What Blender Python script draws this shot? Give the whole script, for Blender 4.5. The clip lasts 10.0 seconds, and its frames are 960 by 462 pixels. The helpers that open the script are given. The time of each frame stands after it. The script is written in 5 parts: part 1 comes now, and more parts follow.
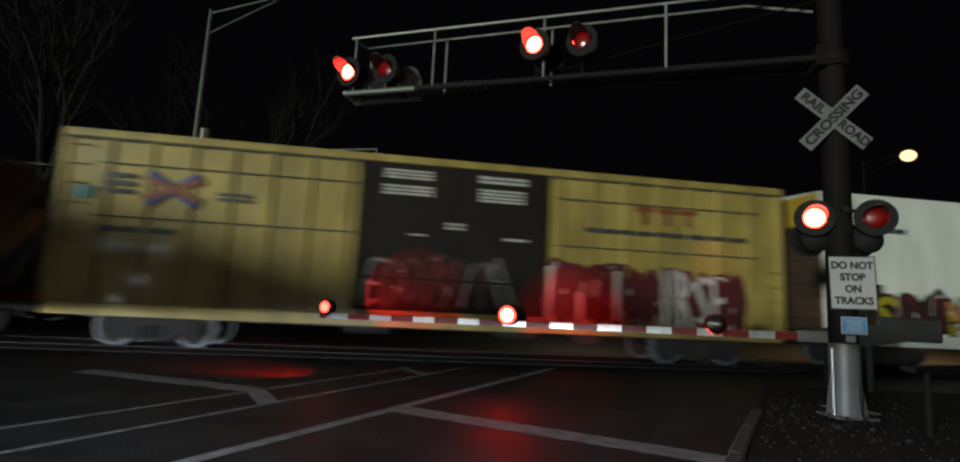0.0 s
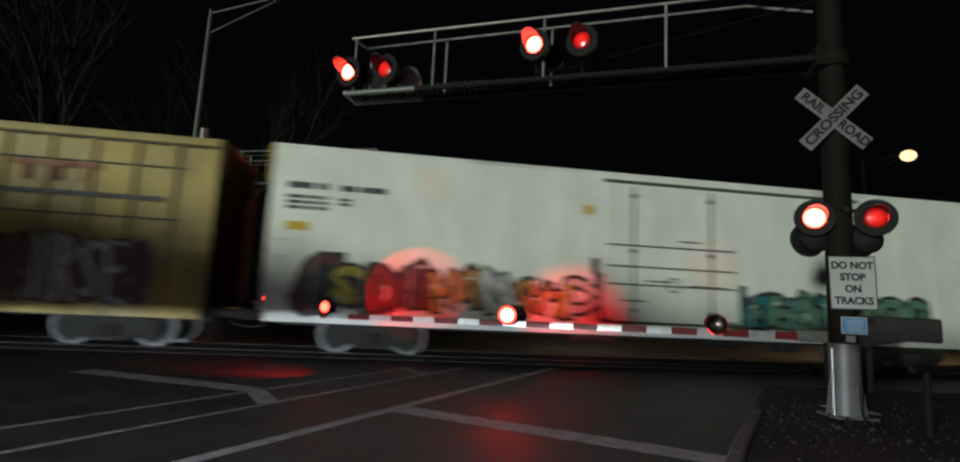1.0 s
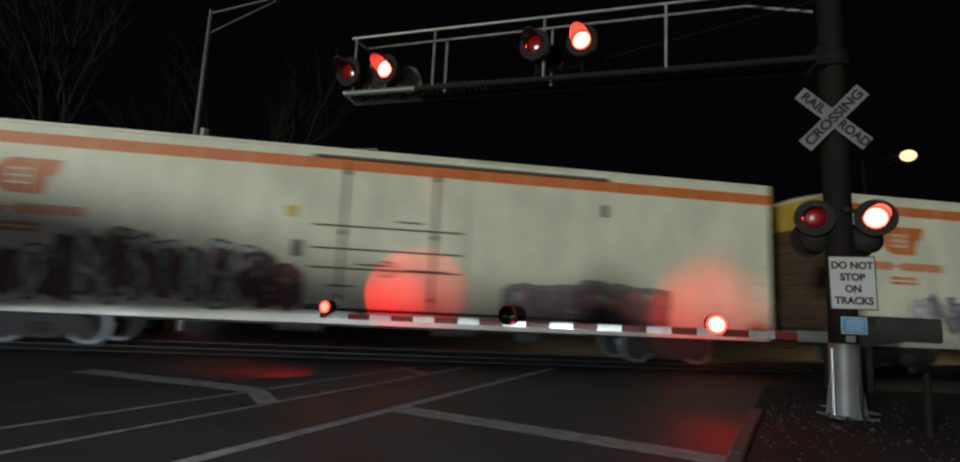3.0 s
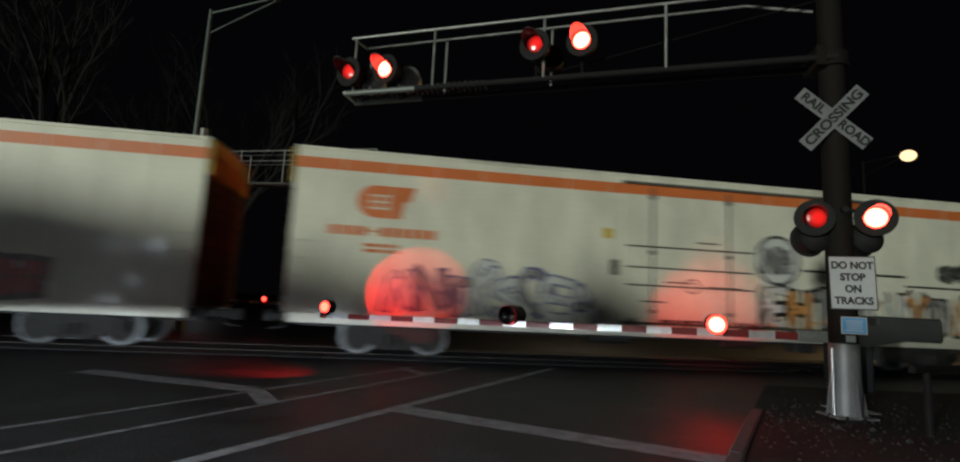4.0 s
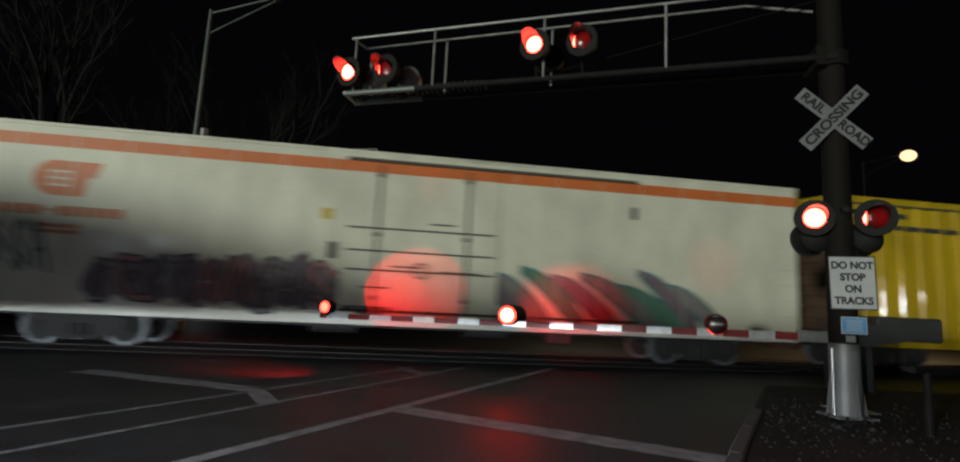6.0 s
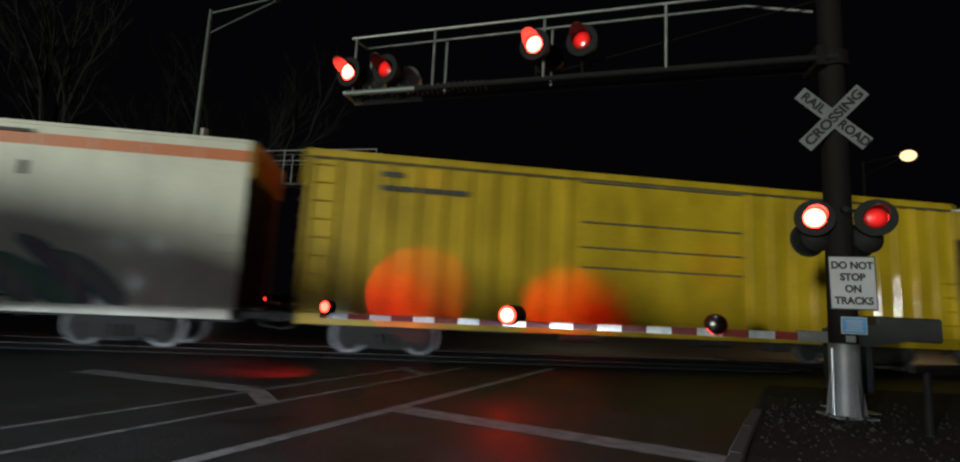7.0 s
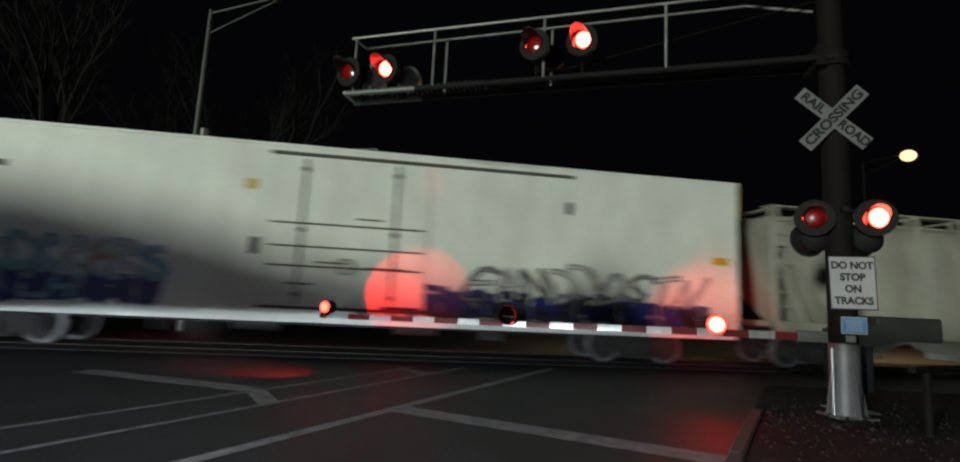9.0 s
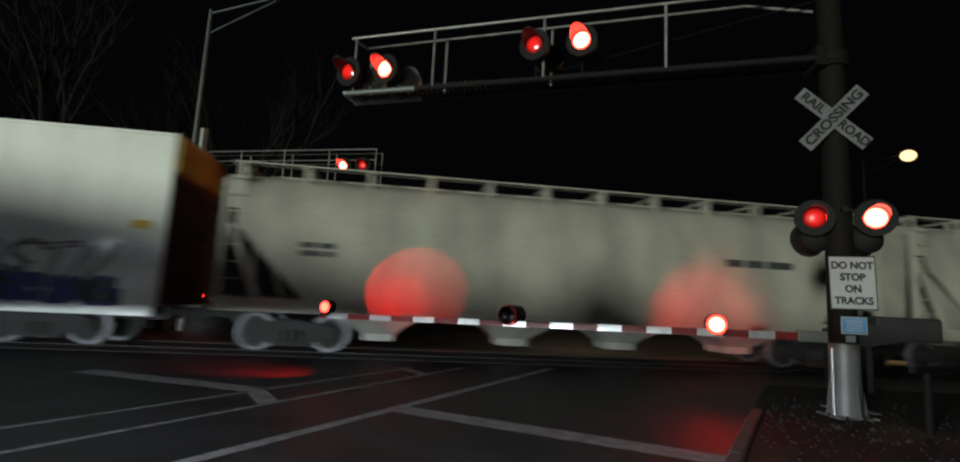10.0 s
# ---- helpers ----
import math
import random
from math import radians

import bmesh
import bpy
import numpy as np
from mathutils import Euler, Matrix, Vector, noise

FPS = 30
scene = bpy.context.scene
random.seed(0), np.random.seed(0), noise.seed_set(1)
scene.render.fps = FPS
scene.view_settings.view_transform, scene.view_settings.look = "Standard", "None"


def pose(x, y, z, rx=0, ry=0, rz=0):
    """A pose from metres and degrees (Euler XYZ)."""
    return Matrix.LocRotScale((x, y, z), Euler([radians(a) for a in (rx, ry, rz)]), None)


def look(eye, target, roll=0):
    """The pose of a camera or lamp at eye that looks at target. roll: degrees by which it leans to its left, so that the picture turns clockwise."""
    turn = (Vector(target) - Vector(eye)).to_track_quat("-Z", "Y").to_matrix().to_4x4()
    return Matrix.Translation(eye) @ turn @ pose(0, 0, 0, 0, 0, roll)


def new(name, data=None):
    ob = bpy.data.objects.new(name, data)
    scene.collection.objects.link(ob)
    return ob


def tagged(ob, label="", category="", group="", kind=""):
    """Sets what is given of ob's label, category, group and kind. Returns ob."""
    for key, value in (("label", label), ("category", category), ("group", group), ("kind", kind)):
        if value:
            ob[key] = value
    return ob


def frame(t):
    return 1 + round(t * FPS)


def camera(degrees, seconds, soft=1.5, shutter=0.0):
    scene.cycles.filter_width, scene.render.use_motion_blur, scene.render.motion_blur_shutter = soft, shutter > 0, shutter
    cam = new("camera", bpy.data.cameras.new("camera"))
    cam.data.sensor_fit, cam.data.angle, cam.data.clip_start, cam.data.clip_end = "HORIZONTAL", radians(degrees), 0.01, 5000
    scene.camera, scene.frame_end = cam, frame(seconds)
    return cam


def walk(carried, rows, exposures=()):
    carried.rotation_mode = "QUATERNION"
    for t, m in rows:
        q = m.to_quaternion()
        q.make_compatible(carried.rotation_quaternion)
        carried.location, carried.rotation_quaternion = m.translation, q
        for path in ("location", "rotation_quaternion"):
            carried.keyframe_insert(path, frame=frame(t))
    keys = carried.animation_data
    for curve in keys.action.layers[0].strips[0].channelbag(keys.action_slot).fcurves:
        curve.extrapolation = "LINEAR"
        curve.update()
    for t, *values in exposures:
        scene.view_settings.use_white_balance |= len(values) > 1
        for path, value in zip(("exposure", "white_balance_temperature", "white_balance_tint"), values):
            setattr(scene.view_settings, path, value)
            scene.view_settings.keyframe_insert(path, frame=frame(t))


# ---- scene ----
SECONDS = 10.0
cam = camera(84.88, SECONDS, soft=2.1, shutter=0.6)
EYE, AIM, ROLL = (0.0, 0.0, 1.446), (2.951, 19.593, 4.168), 2.77
walk(cam, [(0.0, look(EYE, AIM, ROLL)), (SECONDS, look(EYE, AIM, ROLL))])

# ---- night sky, street lighting, added lamps ----
world = bpy.data.worlds.new("night_sky")
scene.world = world
world.use_nodes = True
world.node_tree.nodes["Background"].inputs[0].default_value = (0.55, 0.55, 0.75, 1)
world.node_tree.nodes["Background"].inputs[1].default_value = 0.0022


def lamp(name, kind, place, target, watts, colour, size=0.1, angle=60, blend=0.3):
    data = bpy.data.lights.new(name, kind)
    data.energy, data.color = watts, colour
    if kind == "AREA":
        data.shape, data.size = "DISK", size
    else:
        data.shadow_soft_size = size
    if kind == "SPOT":
        data.spot_size, data.spot_blend = radians(angle), blend
    ob = new(name, data)
    ob.matrix_world = look(place, target)
    return ob


lamp("flood_light_behind", "AREA", (-75.0, -80.0, 4.6), (25.0, -88.0, 3.5), 156000, (0.92, 1.0, 0.86), 8.5)
# Unseen downlight added to brighten the road; its cone misses the train
lamp("road_fill_light", "SPOT", (-1.0, -2.6, 9.0), (-0.9, -1.2, 0.0), 1080, (0.72, 0.87, 1.0), 0.25, 112, 0.35)
# Headlight spots only: the waiting cars are out of view and not built
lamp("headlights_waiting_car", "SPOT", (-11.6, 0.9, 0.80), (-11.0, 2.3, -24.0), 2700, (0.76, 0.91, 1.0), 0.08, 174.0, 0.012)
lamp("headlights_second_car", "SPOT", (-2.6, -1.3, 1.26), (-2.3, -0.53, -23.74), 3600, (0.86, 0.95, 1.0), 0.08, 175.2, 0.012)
# Unseen point lamps added to make glints in the glossy car paint
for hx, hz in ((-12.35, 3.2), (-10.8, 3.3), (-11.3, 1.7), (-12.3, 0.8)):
    lamp("paint_glint_lamp", "POINT", (hx, 0.9, hz), (hx, 10.0, hz), 17, (0.80, 0.92, 1.0), 0.11)
lamp("sodium_street_light", "SPOT", (30.0, 28.0, 12.2), (12.0, 22.0, 0.0), 3200, (1.0, 0.66, 0.30), 0.3, 150, 0.5)
lamp("far_street_light", "SPOT", (10.0, 27.0, 9.0), (10.0, 22.0, 0.0), 500, (1.0, 0.80, 0.5), 0.3, 100, 0.5)

# ---- materials ----


def material(name, colour, rough=0.6, metal=0.0, vary=0.25, scale=3.0, grain=40.0, bump=0.15, dark=None, spec=0.5, streak=0.0, coat=0.0):
    m = bpy.data.materials.new(name)
    m.use_nodes = True
    nt = m.node_tree
    bs = nt.nodes["Principled BSDF"]
    co = nt.nodes.new("ShaderNodeTexCoord")
    mp = nt.nodes.new("ShaderNodeMapping")
    mp.inputs["Scale"].default_value = (1, 1, 1 - 0.85 * streak)
    nt.links.new(co.outputs["Object"], mp.inputs["Vector"])
    big, fine = nt.nodes.new("ShaderNodeTexNoise"), nt.nodes.new("ShaderNodeTexNoise")
    big.inputs["Scale"].default_value, big.inputs["Detail"].default_value = scale, 5
    fine.inputs["Scale"].default_value, fine.inputs["Detail"].default_value = grain, 3
    nt.links.new(mp.outputs[0], big.inputs["Vector"])
    nt.links.new(co.outputs["Object"], fine.inputs["Vector"])
    ramp = nt.nodes.new("ShaderNodeValToRGB")
    ramp.color_ramp.elements[0].position, ramp.color_ramp.elements[1].position = 0.32, 0.68
    d = dark or tuple(c * (1 - vary) for c in colour)
    ramp.color_ramp.elements[0].color, ramp.color_ramp.elements[1].color = (*d, 1), (*colour, 1)
    nt.links.new(big.outputs["Fac"], ramp.inputs[0])
    mix = nt.nodes.new("ShaderNodeMix")
    mix.data_type, mix.blend_type = "RGBA", "MULTIPLY"
    mix.inputs[0].default_value = vary
    nt.links.new(ramp.outputs[0], mix.inputs[6])
    nt.links.new(fine.outputs["Fac"], mix.inputs[7])
    nt.links.new(mix.outputs[2], bs.inputs["Base Color"])
    rr = nt.nodes.new("ShaderNodeMapRange")
    rr.inputs[3].default_value, rr.inputs[4].default_value = max(rough - 0.12, 0.03), min(rough + 0.12, 1)
    nt.links.new(big.outputs["Fac"], rr.inputs[0])
    nt.links.new(rr.outputs[0], bs.inputs["Roughness"])
    bs.inputs["Metallic"].default_value = metal
    bs.inputs["Specular IOR Level"].default_value = spec
    if coat:
        bs.inputs["Coat Weight"].default_value, bs.inputs["Coat Roughness"].default_value = coat, 0.075
        wave = nt.nodes.new("ShaderNodeBump")
        wave.inputs["Strength"].default_value, wave.inputs["Distance"].default_value = 0.7, 0.02
        nt.links.new(big.outputs["Fac"], wave.inputs["Height"])
        nt.links.new(wave.outputs[0], bs.inputs["Coat Normal"])
    if bump:
        b = nt.nodes.new("ShaderNodeBump")
        b.inputs["Strength"].default_value, b.inputs["Distance"].default_value = bump, 0.01
        nt.links.new(fine.outputs["Fac"], b.inputs["Height"])
        nt.links.new(b.outputs[0], bs.inputs["Normal"])
    return m


def glow(name, colour, strength, rim=None, radius=0.15, inner=0.0825):
    """A lit lens: hot in the middle, deeper towards its rim."""
    m = bpy.data.materials.new(name)
    m.use_nodes = True
    nt = m.node_tree
    bs = nt.nodes["Principled BSDF"]
    bs.inputs["Base Color"].default_value = (*[c * 0.15 for c in colour], 1)
    bs.inputs["Emission Color"].default_value = (*colour, 1)
    bs.inputs["Emission Strength"].default_value = strength
    bs.inputs["Roughness"].default_value = 0.2
    if rim is not None:
        co = nt.nodes.new("ShaderNodeTexCoord")
        ln = nt.nodes.new("ShaderNodeVectorMath")
        ln.operation = "LENGTH"
        nt.links.new(co.outputs["Object"], ln.inputs[0])
        mr = nt.nodes.new("ShaderNodeMapRange")
        mr.inputs[1].default_value, mr.inputs[2].default_value = inner, radius
        mr.inputs[3].default_value, mr.inputs[4].default_value = strength, rim
        nt.links.new(ln.outputs["Value"], mr.inputs[0])
        nt.links.new(mr.outputs[0], bs.inputs["Emission Strength"])
    return m


ASPHALT = material("asphalt", (0.030, 0.031, 0.035), 0.55, 0, 0.6, 1.1, 24, 0.8, spec=0.16)
GRAVEL = material("trackside_gravel", (0.024, 0.018, 0.014), 0.95, 0, 0.6, 1.5, 22, 1.0, spec=0.2)
PAINT_LINE = material("worn_road_paint", (0.25, 0.25, 0.25), 0.75, 0, 0.5, 5, 22, 0.5, spec=0.25)
STONE = material("loose_stone", (0.022, 0.018, 0.015), 0.9, 0, 0.6, 9, 50, 0.6)
CONCRETE = material("concrete", (0.048, 0.040, 0.034), 0.9, 0, 0.35, 3, 50, 0.5)
RUBBER = material("rubber_panel", (0.016, 0.016, 0.016), 0.8, 0, 0.3, 3, 50, 0.4)
RAIL = material("rail_steel", (0.035, 0.026, 0.02), 0.65, 0.2, 0.4, 3, 30, 0.2)
TIMBER = material("tie_timber", (0.06, 0.045, 0.035), 0.9, 0, 0.4, 3, 30, 0.6)
GALV = material("galvanised_steel", (0.36, 0.36, 0.35), 0.48, 0.6, 0.3, 5, 25, 0.12)
# Weathered brown, taken near black for the little light on the mast
MAST = material("weathered_mast_dimmed", (0.010, 0.0078, 0.0068), 0.8, 0.0, 0.35, 3, 30, 0.15, spec=0.15)
BLACK = material("black_enamel", (0.014, 0.014, 0.014), 0.75, 0, 0.3, 5, 40, 0.1, spec=0.2)
HOOD = material("hood_enamel", (0.05, 0.045, 0.045), 0.45, 0, 0.3, 5, 40, 0.1, spec=0.4)
CROSS_WHITE = material("old_crossbuck_sheeting", (0.17, 0.17, 0.18), 0.6, 0, 0.2, 4, 60, 0.05)
ALUMINIUM = material("dull_aluminium", (0.42, 0.43, 0.43), 0.5, 0.1, 0.25, 6, 30, 0.1)
# Galvanised mast foot; the headlight glow on it is in this paler colour
SLEEVE = material("galvanised_sleeve_lit", (0.14, 0.135, 0.125), 0.5, 0.2, 0.25, 5, 25, 0.1)
WEIGHT = material("counterweight_paint", (0.032, 0.032, 0.035), 0.7, 0, 0.3, 5, 30, 0.2)
SIGN_WHITE = material("sign_sheeting", (0.42, 0.42, 0.44), 0.55, 0, 0.15, 4, 60, 0.05)
SIGN_BLACK = material("sign_ink", (0.012, 0.012, 0.014), 0.5, 0, 0.2, 6, 40, 0)
SIGN_BLUE = material("sign_blue", (0.08, 0.27, 0.55), 0.5, 0, 0.1, 6, 40, 0)
GATE_RED = material("gate_red_sheeting", (0.22, 0.014, 0.014), 0.4, 0, 0.2, 6, 40, 0.05)
GATE_WHITE = material("gate_white_sheeting", (0.82, 0.84, 0.86), 0.36, 0.85, 0.2, 6, 40, 0.05)
# Four brightness copies of one flasher lens, turned forward one by one
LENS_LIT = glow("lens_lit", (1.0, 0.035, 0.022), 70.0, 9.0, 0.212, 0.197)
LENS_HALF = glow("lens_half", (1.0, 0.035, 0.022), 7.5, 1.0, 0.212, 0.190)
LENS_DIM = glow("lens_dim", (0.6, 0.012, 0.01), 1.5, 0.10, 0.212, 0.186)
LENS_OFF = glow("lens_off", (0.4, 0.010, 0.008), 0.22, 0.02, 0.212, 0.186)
GATE_TIP = glow("gate_tip_lens_lit", (1.0, 0.026, 0.015), 22.0)
GATE_LIT = glow("gate_lens_lit", (1.0, 0.026, 0.015), 85.0)
GATE_BACK = glow("gate_back_lens_lit", (1.0, 0.004, 0.002), 62000.0)
# Glowing rim, like the enlarged gate lenses, stands in for glare round the lamps
GATE_RIM = glow("gate_lens_rim", (1.0, 0.03, 0.02), 9.0)
GATE_DARK = glow("gate_lens_dark", (0.03, 0.004, 0.004), 0.0)
WHITE_GLOW = glow("far_lamp_glow", (0.9, 0.95, 1.0), 12.0)
SODIUM = glow("sodium_glow", (1.0, 0.69, 0.36), 1.7)
# Bark colour near black, holding the dimness of the trees at night
BARK = material("dimmed_bark", (0.008, 0.0072, 0.0056), 0.95, 0, 0.4, 4, 30, 0.5)
STREET_GALV = material("lamp_post_steel", (0.15, 0.17, 0.16), 0.5, 0.4, 0.2, 3, 30, 0.1)

REEFER_WHITE = material("reefer_white_paint", (0.85, 0.89, 0.84), 0.45, 0, 0.16, 1.3, 12, 0.03, streak=0.6, coat=0.6)
CREAM_WHITE = material("reefer_cream_paint", (0.74, 0.72, 0.61), 0.45, 0, 0.2, 1.3, 12, 0.03, streak=0.6, coat=0.6)
TAN_YELLOW = material("boxcar_tan_yellow", (0.52, 0.395, 0.11), 0.55, 0, 0.42, 1.7, 14, 0.05, streak=0.7, coat=0.3)
BRIGHT_YELLOW = material("boxcar_yellow", (0.63, 0.42, 0.012), 0.55, 0, 0.36, 1.5, 14, 0.05, streak=0.7, coat=0.3)
DOOR_BROWN = material("door_black_brown", (0.016, 0.011, 0.010), 0.7, 0, 0.3, 1.5, 20, 0.08, streak=0.5, spec=0.25)
HOPPER_GREY = material("hopper_grey_beige", (0.50, 0.49, 0.42), 0.6, 0, 0.34, 1.1, 14, 0.06, streak=0.6)
OLIVE_GREY = material("wagon_olive_grey", (0.13, 0.15, 0.12), 0.7, 0, 0.3, 0.9, 14, 0.06, streak=0.6)
BROWN_END = material("brown_car_end", (0.10, 0.055, 0.035), 0.8, 0, 0.45, 1.6, 20, 0.2)
END_YELLOW = material("end_yellow", (0.55, 0.36, 0.04), 0.6, 0, 0.3, 1.6, 20, 0.1)
ORANGE = material("stripe_orange", (0.62, 0.16, 0.045), 0.5, 0, 0.15, 1.2, 14, 0.02)
CAR_DARK = material("underframe_black", (0.03, 0.028, 0.027), 0.75, 0.1, 0.4, 2, 25, 0.2)
WHEEL = material("wheel_steel", (0.21, 0.22, 0.23), 0.45, 0.3, 0.4, 4, 30, 0.1)
WHEEL_DARK = material("wheel_plate", (0.028, 0.025, 0.023), 0.8, 0.0, 0.4, 4, 30, 0.1)
INK = material("lettering_dark", (0.06, 0.065, 0.07), 0.6, 0, 0.3, 5, 30, 0)
INK_LIGHT = material("lettering_white", (0.62, 0.62, 0.60), 0.6, 0, 0.3, 5, 30, 0)
INK_RED = material("lettering_red_brown", (0.28, 0.075, 0.03), 0.6, 0, 0.3, 5, 30, 0)
INK_BLUE = material("emblem_blue", (0.04, 0.06, 0.30), 0.6, 0, 0.3, 5, 30, 0)
SEAM = material("seam_shadow_dirt", (0.09, 0.085, 0.075), 0.8, 0, 0.3, 5, 30, 0)
PLACARD = material("placard_yellow", (0.62, 0.42, 0.02), 0.5, 0, 0.2, 5, 30, 0)
SPRAY = {
    "white": material("spray_white", (0.60, 0.60, 0.60), 0.5, 0, 0.2, 3, 20, 0),
    "black": material("spray_black", (0.02, 0.02, 0.022), 0.5, 0, 0.2, 3, 20, 0),
    "red": material("spray_red", (0.22, 0.018, 0.02), 0.5, 0, 0.2, 3, 20, 0),
    "maroon": material("spray_maroon", (0.10, 0.02, 0.025), 0.5, 0, 0.2, 3, 20, 0),
    "green": material("spray_green", (0.12, 0.26, 0.19), 0.5, 0, 0.25, 3, 20, 0),
    "teal": material("spray_teal", (0.03, 0.20, 0.22), 0.5, 0, 0.25, 3, 20, 0),
    "blue": material("spray_blue", (0.03, 0.04, 0.22), 0.5, 0, 0.25, 3, 20, 0),
    "sky": material("spray_sky", (0.25, 0.42, 0.55), 0.5, 0, 0.25, 3, 20, 0),
    "orange": material("spray_orange", (0.55, 0.25, 0.08), 0.5, 0, 0.25, 3, 20, 0),
    "yellow": material("spray_yellow", (0.50, 0.42, 0.03), 0.5, 0, 0.25, 3, 20, 0),
    "grey": material("spray_grey", (0.24, 0.23, 0.23), 0.5, 0, 0.25, 3, 20, 0),
    "mauve": material("spray_mauve", (0.22, 0.16, 0.20), 0.5, 0, 0.25, 3, 20, 0),
    "pink": material("spray_pink", (0.48, 0.20, 0.20), 0.5, 0, 0.25, 3, 20, 0),
}

# ---- mesh helpers ----


def box(bm, x0, x1, y0, y1, z0, z1, m=None):
    r = bmesh.ops.create_cube(bm, size=1)
    t = Matrix.Translation(((x0 + x1) / 2, (y0 + y1) / 2, (z0 + z1) / 2)) @ Matrix.Diagonal((abs(x1 - x0), abs(y1 - y0), abs(z1 - z0), 1))
    bmesh.ops.transform(bm, matrix=(m @ t) if m else t, verts=r["verts"])
    return r["verts"]


def tube(bm, a, b, r0, r1=None, seg=12, caps=True):
    a, b = Vector(a), Vector(b)
    v = b - a
    r = bmesh.ops.create_cone(bm, cap_ends=caps, segments=seg, radius1=r0, radius2=r0 if r1 is None else r1, depth=v.length)
    m = Matrix.Translation((a + b) / 2) @ v.to_track_quat("Z", "Y").to_matrix().to_4x4()
    bmesh.ops.transform(bm, matrix=m, verts=r["verts"])
    return r["verts"]


def plate(bm, pts, y0, y1):
    """A flat plate with the outline pts (x, z), from y0 (front) to y1 (back)."""
    lo = [bm.verts.new((x, y0, z)) for x, z in pts]
    hi = [bm.verts.new((x, y1, z)) for x, z in pts]
    bm.faces.new(lo)
    bm.faces.new(hi[::-1])
    n = len(pts)
    for i in range(n):
        j = (i + 1) % n
        bm.faces.new((lo[j], lo[i], hi[i], hi[j]))


def lathe(bm, profile, seg=24, m=None):
    """Turns (radius, y) points round the y axis."""
    rings = []
    for r, y in profile:
        rings.append([bm.verts.new((r * math.cos(2 * math.pi * i / seg), y, r * math.sin(2 * math.pi * i / seg))) for i in range(seg)])
    for a, b in zip(rings, rings[1:]):
        for i in range(seg):
            j = (i + 1) % seg
            bm.faces.new((a[i], a[j], b[j], b[i]))
    if m:
        bmesh.ops.transform(bm, matrix=m, verts=[v for r in rings for v in r])
    return rings


def mesh_of(bm, name, mats, bevel=0.0, smooth=False):
    if bevel:
        bmesh.ops.bevel(bm, geom=list(bm.edges), offset=bevel, segments=1, affect="EDGES", clamp_overlap=True)
    bmesh.ops.recalc_face_normals(bm, faces=bm.faces)
    me = bpy.data.meshes.new(name)
    bm.to_mesh(me)
    bm.free()
    for m in mats if isinstance(mats, (list, tuple)) else [mats]:
        me.materials.append(m)
    if smooth:
        me.shade_smooth()
        me.set_sharp_from_angle(angle=radians(35))
    return me


def part(name, bm, mats, parent, label="", m=None, bevel=0.0, smooth=False):
    ob = new(name, mesh_of(bm, name, mats, bevel, smooth))
    ob.parent = parent
    if m is not None:
        ob.matrix_basis = m
    if label:
        tagged(ob, label)
    return ob


def thing(name, label, category, m=None, group="", kind=""):
    ob = new(name)
    ob.empty_display_size = 0.3
    if m is not None:
        ob.matrix_basis = m
    return tagged(ob, label, category, group, kind)


def solid(name, bm, mats, label, category, kind="", bevel=0.0, smooth=False, m=None):
    ob = new(name, mesh_of(bm, name, mats, bevel, smooth))
    if m is not None:
        ob.matrix_basis = m
    return tagged(ob, label, category, "", kind)


def lettering(text, size, mat, parent, m, name="lettering", squeeze=1.0, bold=0.018):
    cu = bpy.data.curves.new(name, "FONT")
    cu.body, cu.size, cu.align_x, cu.align_y, cu.extrude, cu.offset = text, size, "CENTER", "CENTER", 0.002, size * bold
    tmp = bpy.data.objects.new(name, cu)
    me = bpy.data.meshes.new_from_object(tmp)
    bpy.data.objects.remove(tmp)
    me.materials.append(mat)
    ob = new(name, me)
    ob.parent = parent
    ob.matrix_basis = m @ pose(0, 0, 0, 90, 0, 0) @ Matrix.Diagonal((squeeze, 1, 1, 1))
    return ob


# ---- ground, road, track ----
ROAD = Vector((0.591, 0.807, 0))
ACROSS = Vector((0.807, -0.591, 0))


def strip(name, a, b, width, mat, label, z=0.004, category="road marking"):
    a, b = Vector((*a, 0)), Vector((*b, 0))
    d = (b - a).normalized()
    s = Vector((-d.y, d.x, 0)) * width / 2
    bm = bmesh.new()
    hi = [bm.verts.new((*(p.xy), z)) for p in (a - s, b - s, b + s, a + s)]
    bm.faces.new(hi)
    return solid(name, bm, mat, label, category, "structure")


